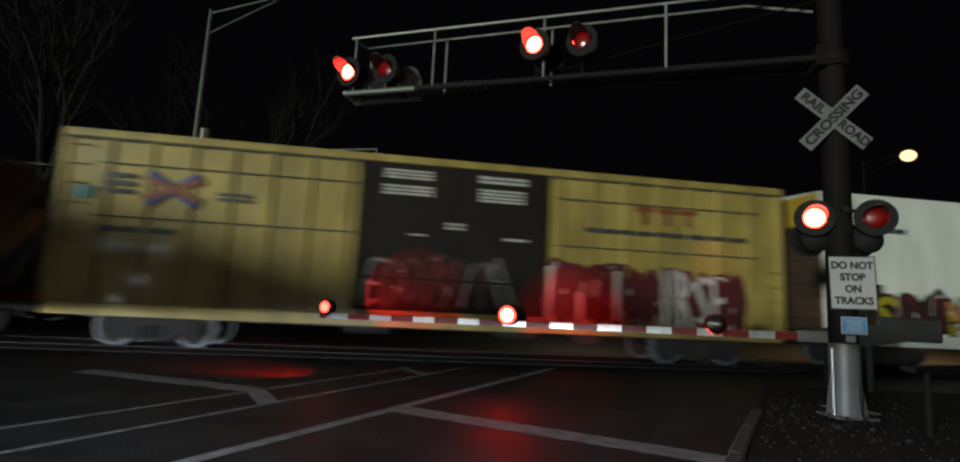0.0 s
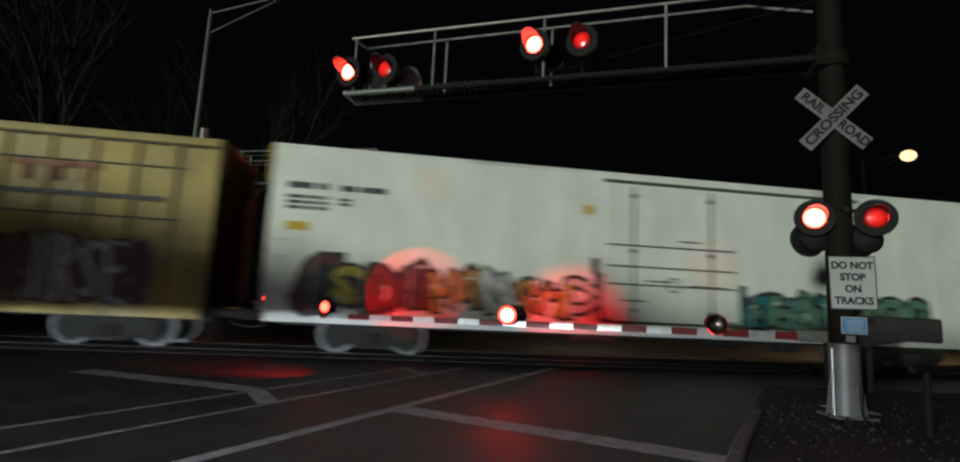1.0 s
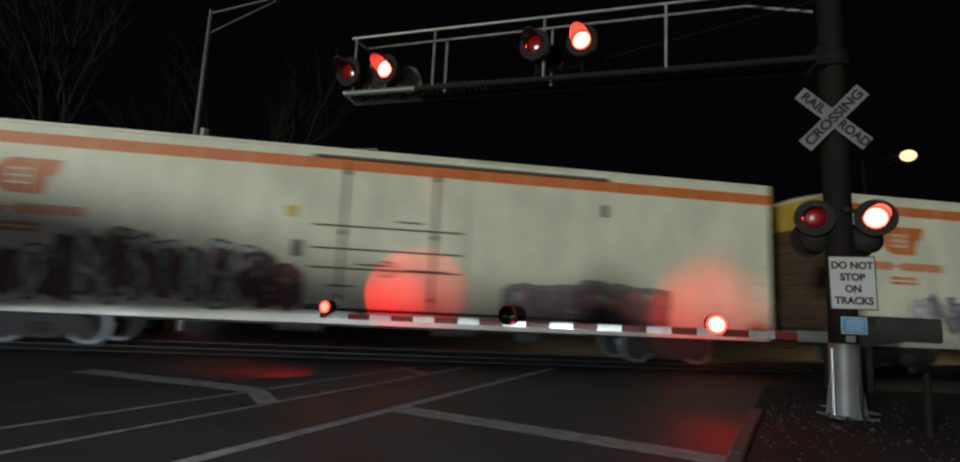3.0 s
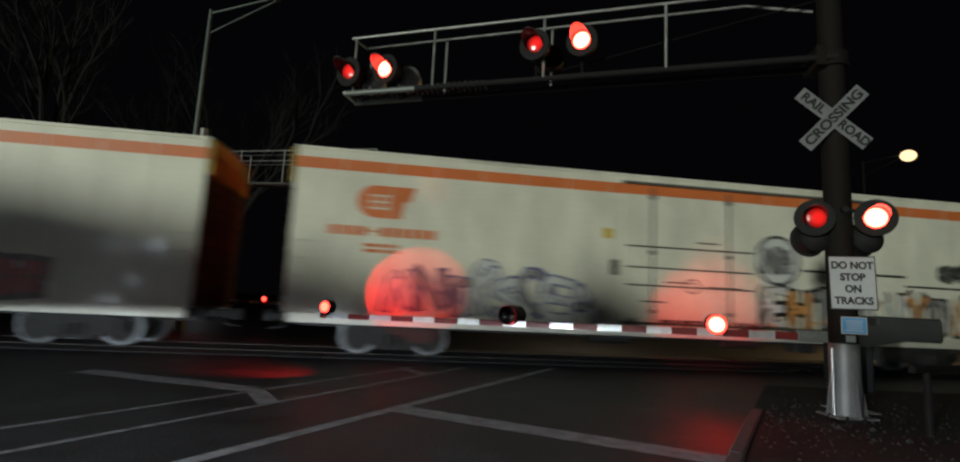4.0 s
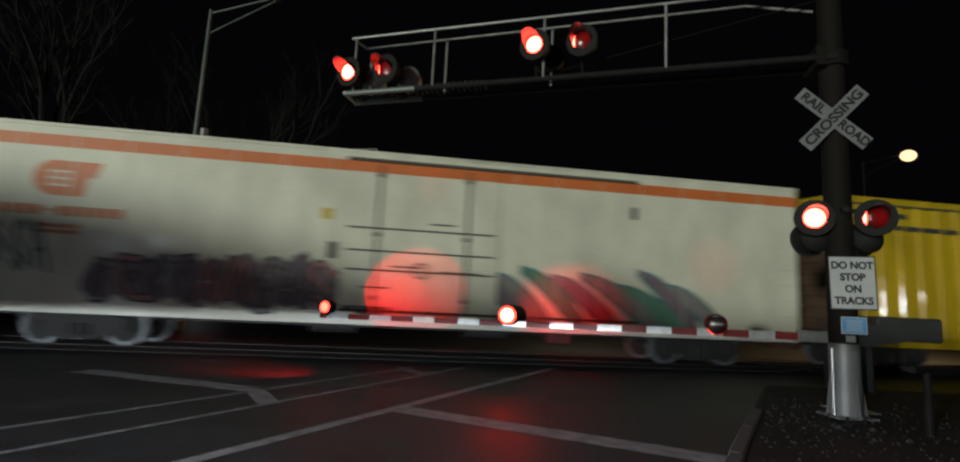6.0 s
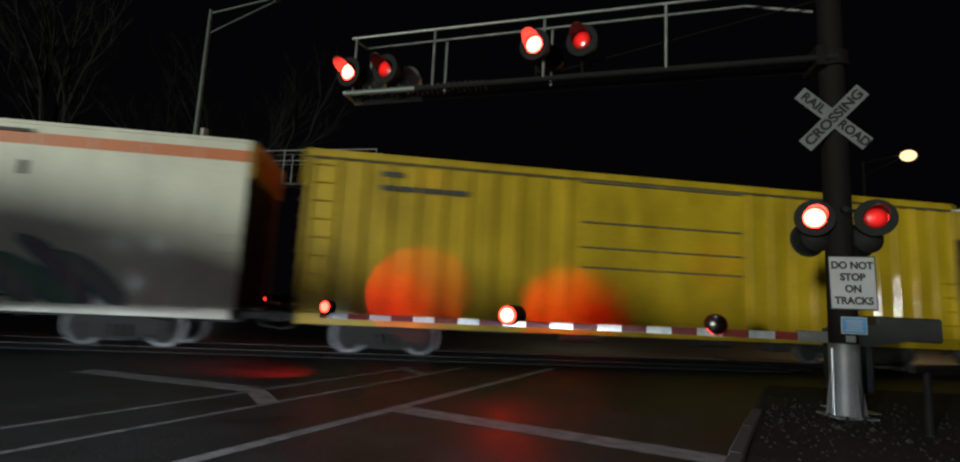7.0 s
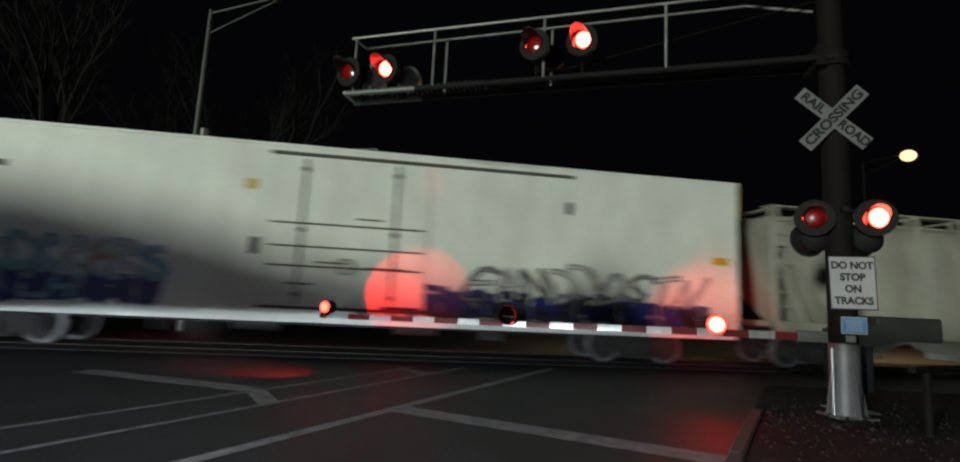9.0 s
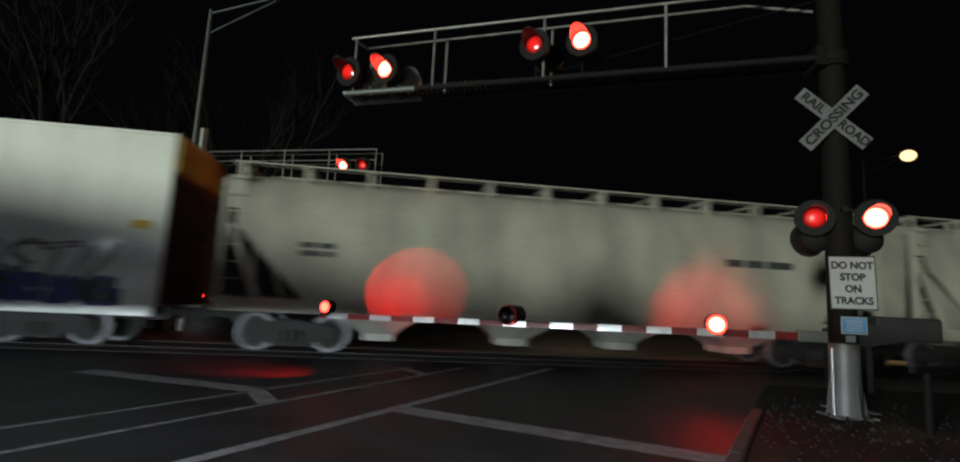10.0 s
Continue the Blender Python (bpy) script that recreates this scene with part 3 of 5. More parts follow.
def crossing_gate():
    a = radians(G_ANG)
    base = M_AT + Vector((math.sin(a), math.cos(a), 0)) * 0.9
    g = thing("crossing_gate", "lowered red and white striped crossing gate with red lamps", "crossing gate", Matrix.Translation(base) @ pose(0, 0, 0, 0, 0, -G_ANG))
    zc = lambda L: 1.165 - 0.0095 * L
    L0, st = 1.0, 0.4065
    for i in range(-2, 19):
        x0, x1 = L0 + st * i, L0 + st * (i + 1)
        x1 = min(x1, 8.45)
        h = 0.062 - 0.018 * max(0, x0) / 8.4
        bm = bmesh.new()
        box(bm, -x1, -x0, -0.02, 0.02, -h, h)
        # each board is turned to throw a highlight, standing in for retroreflective sheeting
        mid = Matrix.Translation((-(x0 + x1) / 2, 0, 0))
        bmesh.ops.transform(bm, matrix=mid @ pose(0, 0, 0, 0, 0, -6.5) @ mid.inverted(), verts=bm.verts)
        ang = math.degrees(math.atan(0.0095))
        part("stripe", bm, GATE_RED if i % 2 == 0 else GATE_WHITE, g, m=pose(0, 0, 1.165, 0, -ang, 0))
    bm = bmesh.new()
    box(bm, -0.25, 0.75, -0.05, 0.05, 1.08, 1.26)
    part("arm_root", bm, GALV, g, "grey steel arm socket", bevel=0.01)
    bm = bmesh.new()
    box(bm, 0.25, 0.75, -0.26, 0.26, 0.35, 1.25)
    part("mechanism_box", bm, BLACK, g, "dark steel gate mechanism housing", bevel=0.03)
    bm = bmesh.new()
    tube(bm, (0.5, 0, 0.0), (0.5, 0, 0.4), 0.12, seg=16)
    box(bm, 0.2, 0.8, -0.3, 0.3, -0.02, 0.06)
    part("pedestal", bm, GALV, g, "steel pedestal")
    for y in (-0.33, 0.33):
        bm = bmesh.new()
        plate(bm, [(0.3, 1.10), (0.6, 1.06), (1.5, 1.24), (1.5, 1.40), (0.6, 1.40), (0.3, 1.30)], y - 0.02, y + 0.02)
        part("counterweight_arm", bm, WEIGHT, g, "dark steel counterweight arm")
    bm = bmesh.new()
    box(bm, 0.80, 1.72, -0.30, 0.30, 1.17, 1.54)
    part("counterweight", bm, WEIGHT, g, "dark slab counterweight", bevel=0.03)
    for x, z, kind in ((-8.30, 1.245, "steady"), (-4.94, 1.265, "L"), (-1.50, 1.285, "R")):
        bm = bmesh.new()
        box(bm, -0.02, 0.02, -0.03, 0.03, -0.16, -0.10)
        k = 1.05 if kind == "steady" else 1.6
        ro = 0.098 * k
        yo = ro + 0.012
        end = 0.07 if kind == "steady" else 0.44
        hole = 0.001 if kind == "steady" else 0.066
        lathe(bm, [(ro + 0.005, -yo), (ro + 0.014, -yo), (ro + 0.014, end), (hole, end + 0.004), (hole, end), (ro + 0.005, end - 0.002), (ro + 0.005, -yo)], 24)
        lathe(bm, [(ro + 0.005, -0.004), (0.001, -0.004), (0.001, 0.004), (ro + 0.005, 0.004)], 24)
        lm = part("gate_lamp", bm, BLACK, g, "small two-way red gate lamp with a black case", pose(x, 0, z, 0, 0, -13), smooth=True)
        for y, side in ((-yo, 1), (yo, -1))[:1 if kind == "steady" else 2]:
            bm = bmesh.new()
            core = 0.074 * k if side > 0 else 0.02
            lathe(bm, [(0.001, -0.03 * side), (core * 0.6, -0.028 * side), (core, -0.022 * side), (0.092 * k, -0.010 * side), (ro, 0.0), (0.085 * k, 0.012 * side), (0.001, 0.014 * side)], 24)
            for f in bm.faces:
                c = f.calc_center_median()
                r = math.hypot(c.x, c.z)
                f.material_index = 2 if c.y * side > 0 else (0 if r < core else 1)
            ln = part("lens", bm, [(GATE_TIP if kind == "steady" else GATE_LIT) if side > 0 else GATE_BACK, GATE_RIM, GATE_DARK], lm, "round red lens, lit" if kind == "steady" else "two-faced red lens, turned over to stand for flashing", pose(0, y, 0), smooth=True)
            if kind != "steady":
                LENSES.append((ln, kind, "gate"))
    return g


gate = crossing_gate()
# beams of the lamps that face the track
nb = Vector((math.sin(radians(G_ANG)), math.cos(radians(G_ANG)), 0))
lamp("gate_tip_beam", "SPOT", (-1.10, 10.52, 1.27), (0.24, 13.05, 1.58), 310, (1.0, 0.004, 0.002), 0.015, 42, 0.10)
lamp("gate_tip_beam_core", "SPOT", (-1.10, 10.52, 1.27), (0.10, 13.05, 1.50), 150, (1.0, 0.004, 0.002), 0.015, 23, 0.25)
lamp("gate_tip_spill", "SPOT", (-1.30, 9.86, 1.08), (-2.3, 10.55, 0.0), 560, (1.0, 0.006, 0.004), 0.02, 74, 0.9)
lamp("arm_back_beam", "SPOT", (0.2, 9.6, 5.65), (0.7, 13.05, 4.35), 70, (1.0, 0.01, 0.006), 0.05, 16, 0.9)
lamp("mast_back_beam", "SPOT", (6.4, 7.5, 2.68), (8.4, 13.05, 2.75), 120, (1.0, 0.01, 0.006), 0.05, 18, 0.9)


def pipe_barrier():
    b = thing("pipe_barrier", "dark rusty pipe guard rail on the verge", "guard rail", pose(0, 0, 0))
    for x, y in ((6.76, 5.93), (8.6, 6.6)):
        bm = bmesh.new()
        tube(bm, (x, y, 0), (x, y, 0.86), 0.045, 0.042, 10)
        part("post", bm, MAST, b, "rusty pipe post", smooth=True)
    bm = bmesh.new()
    tube(bm, (6.4, 5.8, 0.88), (8.9, 6.72, 0.88), 0.042, seg=10)
    part("top_rail", bm, MAST, b, "rusty pipe rail", smooth=True)
    return b


pipe_barrier()

# ---- train ----
Y_TRACK, Z_RAIL = 14.65, 0.05
CARS = []  # (car, place of its middle along the train)
WHEELS = []


def outline(pts, d):
    c = Vector((sum(p[0] for p in pts) / len(pts), sum(p[1] for p in pts) / len(pts)))
    return [(x + d * (1 if x > c.x else -1), z + d * (1 if z > c.y else -1)) for x, z in pts]


def side_plate(car, name, x0, x1, z0, z1, mat, depth=0.006, face=-1.6, label=""):
    bm = bmesh.new()
    box(bm, x0, x1, face - depth, face + 0.002, z0, z1)
    return part(name, bm, mat, car, label)


def bars(car, x0, x1, z0, z1, mat, rows, seed, name="lettering_bar", face=-1.6):
    """Lettering too small to read: rows of words, each word a plain bar."""
    rnd = random.Random(seed)
    h = (z1 - z0) / (rows * 1.5)
    for r in range(rows):
        z = z1 - r * 1.5 * h
        x = x0
        while x < x1 - 0.05:
            w = min(rnd.uniform(2.2, 5.0) * h, x1 - x)
            if x1 - x - w < h:
                w = x1 - x
            bm = bmesh.new()
            box(bm, x, x + w, face - 0.005, face + 0.002, z - h, z)
            part(name, bm, mat, car)
            x += w + h * 0.55


GLYPHS = (
    (((0, 0), (0, 1)), ((1, 0), (1, 1)), ((0, 0.5), (1, 0.5))),
    (((0, 0), (0, 1), (1, 0.85), (0.1, 0.5), (1, 0)),),
    (((1, 1), (0, 1), (0, 0), (1, 0)), ((0, 0.5), (0.8, 0.5))),
    (((0, 0), (0, 1), (1, 0), (1, 1)),),
    (((0.5, 0), (0.5, 1)), ((0, 1), (1, 1))),
    (((0, 0), (0, 1), (0.7, 0.95), (1, 0.5), (0.7, 0.05), (0, 0)),),
    (((1, 0.85), (0.5, 1), (0, 0.75), (0.9, 0.3), (0.5, 0), (0, 0.15)),),
    (((0, 1), (0.5, 0.5), (1, 1)), ((0.5, 0.5), (0.5, 0))),
    (((0, 0), (0.5, 1), (1, 0)), ((0.2, 0.35), (0.8, 0.35))),
    (((0.5, 0), (0, 0.3), (0, 0.7), (0.5, 1), (1, 0.7), (1, 0.3), (0.5, 0)),),
)


def smooth_line(pts, steps=5):
    """Points of a soft curve through pts."""
    p = [Vector(q) for q in pts]
    p = [p[0] * 2 - p[1]] + p + [p[-1] * 2 - p[-2]]
    out = []
    for a, b, c, d in zip(p, p[1:], p[2:], p[3:]):
        for k in range(steps):
            t = k / steps
            out.append(0.5 * (2 * b + (c - a) * t + (2 * a - 5 * b + 4 * c - d) * t * t + (3 * b - a - 3 * c + d) * t ** 3))
    out.append(p[-2])
    return out


def ribbon(bm, line, width, y, slot, rnd=None):
    """A sprayed line of that width along points (x, z), in the plane y."""
    rows = []
    n = len(line)
    for i, q in enumerate(line):
        d = line[min(i + 1, n - 1)] - line[max(i - 1, 0)]
        d = d.normalized() if d.length > 1e-6 else Vector((1, 0))
        nn = Vector((-d.y, d.x))
        e = d * width * (-0.45 if i == 0 else 0.45 if i == n - 1 else 0)
        w = width * (rnd.uniform(0.42, 0.58) if rnd else 0.5)
        a, b = q + e - nn * w, q + e + nn * w
        rows.append((bm.verts.new((a.x, y, a.y)), bm.verts.new((b.x, y, b.y))))
    for (a, b), (c, d) in zip(rows, rows[1:]):
        f = bm.faces.new((a, c, d, b))
        f.material_index = slot


def graffiti(car, x0, x1, z0, z1, fills, edge, seed, face=-1.6, letters=None, wild=0.25, upright=False, dome=0.0, back=None, thick=0.30, hollow=False):
    """Sprayed letters, each one a piece: a cloud behind, a broad outline, the fill and a shine."""
    rnd = random.Random(seed)
    h = z1 - z0
    n = letters or max(3, int((x1 - x0) / (h * 0.62)))
    w = (x1 - x0) / n
    cols = [edge] + list(dict.fromkeys(fills)) + ["white", back or edge]
    for i in range(n):
        bm = bmesh.new()
        lift = face - 0.0004 * (i % 4)
        arch = 1 - dome * (1 - math.sin(math.pi * (i + 0.5) / n))
        hh = h * arch * (rnd.uniform(0.92, 1.0) if upright else rnd.uniform(0.80, 1.0))
        ww = w * (0.62 if upright else rnd.uniform(0.66, 0.9))
        cx = x0 + w * (i + 0.5)
        tilt = rnd.uniform(-wild, wild)
        glyph = GLYPHS[rnd.randrange(len(GLYPHS))]
        zb = z0 + (0 if upright else rnd.uniform(0, 0.10) * h)
        t = w * thick
        lines = []
        for st in glyph:
            pts = []
            for gx, gz in st:
                q = 0.10 if upright else 0.20
                gx, gz = gx + rnd.uniform(-q, q), gz + rnd.uniform(-q, q) * 0.6
                zz = zb + t * 0.5 + gz * (hh - t)
                pts.append((cx + (gx - 0.5) * ww + (zz - (z0 + z1) / 2) * tilt, zz))
            if upright:
                lines.append([Vector(p) for p in pts])
            else:
                lines.append(smooth_line(pts))
        if back:
            cloud = [(cx + 0.66 * w * math.cos(a) * rnd.uniform(0.85, 1.1), zb + hh * 0.48 + hh * 0.56 * math.sin(a) * rnd.uniform(0.85, 1.08)) for a in [2 * math.pi * k / 14 for k in range(14)]]
            vs = [bm.verts.new((x, lift - 0.002, max(z, 0.80))) for x, z in cloud]
            f = bm.faces.new(vs)
            f.material_index = len(cols) - 1
        slot = 1 + rnd.randrange(len(cols) - 3)
        for k, ln in enumerate(lines):
            ribbon(bm, ln, t * 1.75, lift - 0.004 - 0.0005 * k, 0, rnd)
        for k, ln in enumerate(lines):
            ribbon(bm, ln, t * (1.2 if hollow else 0.95), lift - 0.008 - 0.0005 * k, slot if k == 0 or rnd.random() < 0.5 else 1 + rnd.randrange(len(cols) - 3), rnd)
        for k in range(4):
            ln = lines[rnd.randrange(len(lines))]
            a = ln[rnd.randrange(len(ln) - 1)]
            b = a + Vector((rnd.uniform(-0.2, 0.3) * w, rnd.uniform(-0.15, 0.3) * hh))
            b.y = min(max(b.y, z0), z1)
            ribbon(bm, smooth_line([a, (a + b) / 2 + Vector((0.05 * w, 0)), b], 3), t * 0.3, lift - 0.012 - 0.0005 * k, (len(cols) - 2, 0, 0, 1)[k])
        part("graffiti_letter", bm, [SPRAY[c] for c in cols], car)


def feathers(car, x0, x1, z0, z1, fills, edge, seed, face=-1.6, n=9):
    """Long pointed sprayed shapes, fanned one over the next."""
    rnd = random.Random(seed)
    for i in range(n):
        bm = bmesh.new()
        f0 = i / n
        x = x0 + (x1 - x0) * f0
        ln = (x1 - x0) / n * rnd.uniform(2.0, 2.8)
        top = z1 - rnd.uniform(0, 0.3) * (z1 - z0)
        line = smooth_line([(x, top), (x + 0.35 * ln, top - 0.22 * (top - z0)), (x + 0.75 * ln, z0 + 0.35 * (top - z0)), (x + ln, z0)], 6)
        m = len(line) - 1
        for grow, slot, y in ((0.09, 0, 0.004), (0.0, 1 + i % len(fills), 0.008)):
            rows = []
            for k, q in enumerate(line):
                wd = (0.05 + 0.42 * math.sin(math.pi * min(1, k / m * 0.8 + 0.02)) ** 1.2) * (z1 - z0) * 0.5 + grow
                lo, hi = max(q.y - wd, z0 - 0.05), q.y + wd * 0.55
                rows.append((bm.verts.new((q.x, face - y - 0.0004 * (i % 5), lo)), bm.verts.new((q.x, face - y - 0.0004 * (i % 5), max(hi, lo + 0.02)))))
            for (a, b), (c, d) in zip(rows, rows[1:]):
                bm.faces.new((a, c, d, b)).material_index = slot
        part("graffiti_letter", bm, [SPRAY[edge]] + [SPRAY[c] for c in fills], car)


def wheelset_mesh():
    bm = bmesh.new()
    for s in (-1, 1):
        m = pose(0, s * 0.7525, 0) @ (Matrix.Identity(4) if s < 0 else pose(0, 0, 0, 0, 0, 180))
        rings = lathe(bm, [(0.001, -0.10), (0.10, -0.10), (0.12, -0.05), (0.36, -0.02), (0.38, -0.068), (0.452, -0.068), (0.457, 0.03), (0.485, 0.045), (0.485, 0.07), (0.40, 0.07), (0.12, 0.06), (0.09, 0.09)], 28, m)
    tube(bm, (0, -0.85, 0), (0, 0.85, 0), 0.085, seg=12)
    for f in bm.faces:
        c = f.calc_center_median()
        r = math.hypot(c.x, c.z)
        f.material_index = 0 if 0.37 < r and f.normal.length >= 0 else 1
    return mesh_of(bm, "wheelset", [WHEEL, WHEEL_DARK], 0, True)


def truck_mesh():
    bm = bmesh.new()
    for y in (-1.0, 1.0):
        pts = [(-1.12, 0.36), (-0.95, 0.28), (-0.62, 0.30), (-0.42, 0.16), (0.42, 0.16), (0.62, 0.30), (0.95, 0.28), (1.12, 0.36), (1.12, 0.60), (0.80, 0.66), (0.45, 0.74), (-0.45, 0.74), (-0.80, 0.66), (-1.12, 0.60)]
        plate(bm, pts, y - 0.07, y + 0.07)
        for x in (-0.89, 0.89):
            tube(bm, (x, y - 0.15 * (1 if y < 0 else -1) * 1.0, 0.457), (x, y, 0.457), 0.12, seg=14)
        for x in (-0.18, 0.0, 0.18):
            tube(bm, (x, y - 0.12 * (1 if y < 0 else -1), 0.24), (x, y - 0.12 * (1 if y < 0 else -1), 0.52), 0.075, seg=10)
    box(bm, -0.22, 0.22, -1.05, 1.05, 0.5, 0.78)
    return mesh_of(bm, "truck", [WHEEL_DARK], 0.0, False)


WHEELSET, TRUCK = wheelset_mesh(), truck_mesh()


def new_car(label, category, left, length, truck_in):
    car = thing("freight_car", label, category, group="cars of the freight train")
    CARS.append((car, left + length / 2))
    for s in (-1, 1):
        t = new("truck", TRUCK)
        t.parent, t.matrix_basis = car, pose(s * (length / 2 - truck_in), 0, 0)
        tagged(t, "dark cast steel truck frame")
        for w in (-0.89, 0.89):
            ws = new("wheelset", WHEELSET)
            ws.parent = t
            ws.matrix_basis = pose(w, 0, 0.457)
            WHEELS.append((ws, w))
        bm = bmesh.new()
        box(bm, -0.55, 0.25, -0.09, 0.09, 0.72, 0.92)
        box(bm, 0.25, 0.52, -0.17, 0.17, 0.68, 0.98)
        box(bm, -0.9, -0.35, -0.25, 0.25, 0.62, 1.02)
        part("coupler", bm, CAR_DARK, car, "dark steel knuckle coupler", pose(s * (length / 2 + 0.22), 0, 0, 0, 0, 0 if s > 0 else 180), bevel=0.02)
        bm = bmesh.new()
        pts = [(0, 0.75), (0.15, 0.55), (0.45, 0.5)]
        for (xa, za), (xb, zb) in zip(pts, pts[1:]):
            tube(bm, (xa, 0.25, za), (xb, 0.25, zb), 0.025, seg=6)
        part("brake_hose", bm, CAR_DARK, car, "black rubber brake hose", pose(s * (length / 2 + 0.1), 0, 0, 0, 0, 0 if s > 0 else 180))
    return car


def underframe(car, length, mat):
    h = length / 2
    bm = bmesh.new()
    box(bm, -h + 0.2, h - 0.2, -0.35, 0.35, 0.62, 1.0)
    part("centre_sill", bm, CAR_DARK, car, "dark steel centre sill")
    for x in (-2.6, 1.2):
        bm = bmesh.new()
        tube(bm, (x, -1.0, 0.70), (x + 1.1, -1.0, 0.70), 0.2, seg=14)
        part("air_reservoir", bm, CAR_DARK, car, "dark brake air reservoir", smooth=True)
    bm = bmesh.new()
    box(bm, 3.4, 4.0, -1.25, -0.7, 0.45, 0.95)
    part("brake_valve", bm, CAR_DARK, car, "dark brake valve housing", bevel=0.03)
    for s in (-1, 1):
        for k in range(-4, 5):
            bm = bmesh.new()
            box(bm, k * length / 11 - 0.05, k * length / 11 + 0.05, s * 1.48, s * 0.3, 0.72, 0.93)
            part("cross_bearer", bm, CAR_DARK, car)


def ladder(car, x, s, z0, z1, mat, w=0.42, rungs=8, face=1.6):
    """A column of grab irons on the near side."""
    if s > 0:
        return
    bm = bmesh.new()
    y = s * (face + 0.06)
    tube(bm, (-w / 2, y, 0), (w / 2, y, 0), 0.014, seg=6)
    for e in (-w / 2, w / 2):
        tube(bm, (e, y, 0), (e, s * face, 0), 0.014, seg=6)
    me = mesh_of(bm, "grab_iron", mat)
    for i in range(rungs):
        ob = new("grab_iron", me)
        ob.parent, ob.matrix_basis = car, pose(x, 0, z0 + (z1 - z0) * i / (rungs - 1))


def car_end(car, length, top, mat_end, mat_top, s, w=1.55):
    """Corrugated end wall with a coloured head panel."""
    x = s * length / 2
    bm = bmesh.new()
    for i in range(9):
        z = 1.15 + i * (top - 2.1) / 9
        tube(bm, (x, -w + 0.12, z), (x, w - 0.12, z), 0.06, seg=8)
    part("end_rib", bm, mat_end, car, "ribbed steel car end", smooth=True)
    bm = bmesh.new()
    box(bm, x - 0.03, x + 0.10 * s, -w, w, top - 0.95, top - 0.06)
    part("end_head", bm, mat_top, car, "end panel below the roof", bevel=0.02)
    bm = bmesh.new()
    box(bm, x, x + 0.02 * s, -w, w, 1.0, top - 0.95)
    part("end_sheet", bm, mat_end, car, "dark brown end sheet")
    lb = bmesh.new()
    tube(lb, (0, -1.45, 0), (0, -1.0, 0), 0.014, seg=6)
    for y in (-1.45, -1.0):
        tube(lb, (0, y, 0), (-0.12 * s, y, 0), 0.014, seg=6)
    me = mesh_of(lb, "grab_iron", mat_end)
    for i in range(9):
        ob = new("grab_iron", me)
        ob.parent, ob.matrix_basis = car, pose(x + 0.13 * s, 0, 1.2 + i * 0.42)
    bm = bmesh.new()
    box(bm, x, x + 0.38 * s, -1.0, 1.0, 1.08, 1.12)
    part("end_platform", bm, CAR_DARK, car, "steel crossover platform")


def shell(car, length, z0, top, wall, roof, w=1.6):
    h = length / 2
    bm = bmesh.new()
    box(bm, -h, h, -w, w, z0, top - 0.10)
    part("body", bm, wall, car, bevel=0.012)
    bm = bmesh.new()
    pts = [(-w - 0.02, top - 0.10), (-w - 0.02, top - 0.03), (0, top + 0.06), (w + 0.02, top - 0.03), (w + 0.02, top - 0.10)]
    ends = [[bm.verts.new((x, y, z)) for y, z in pts] for x in (-h - 0.02, h + 0.02)]
    bm.faces.new(ends[0])
    bm.faces.new(ends[1][::-1])
    for i in range(len(pts)):
        j = (i + 1) % len(pts)
        bm.faces.new((ends[0][i], ends[1][i], ends[1][j], ends[0][j]))
    part("roof", bm, roof, car)


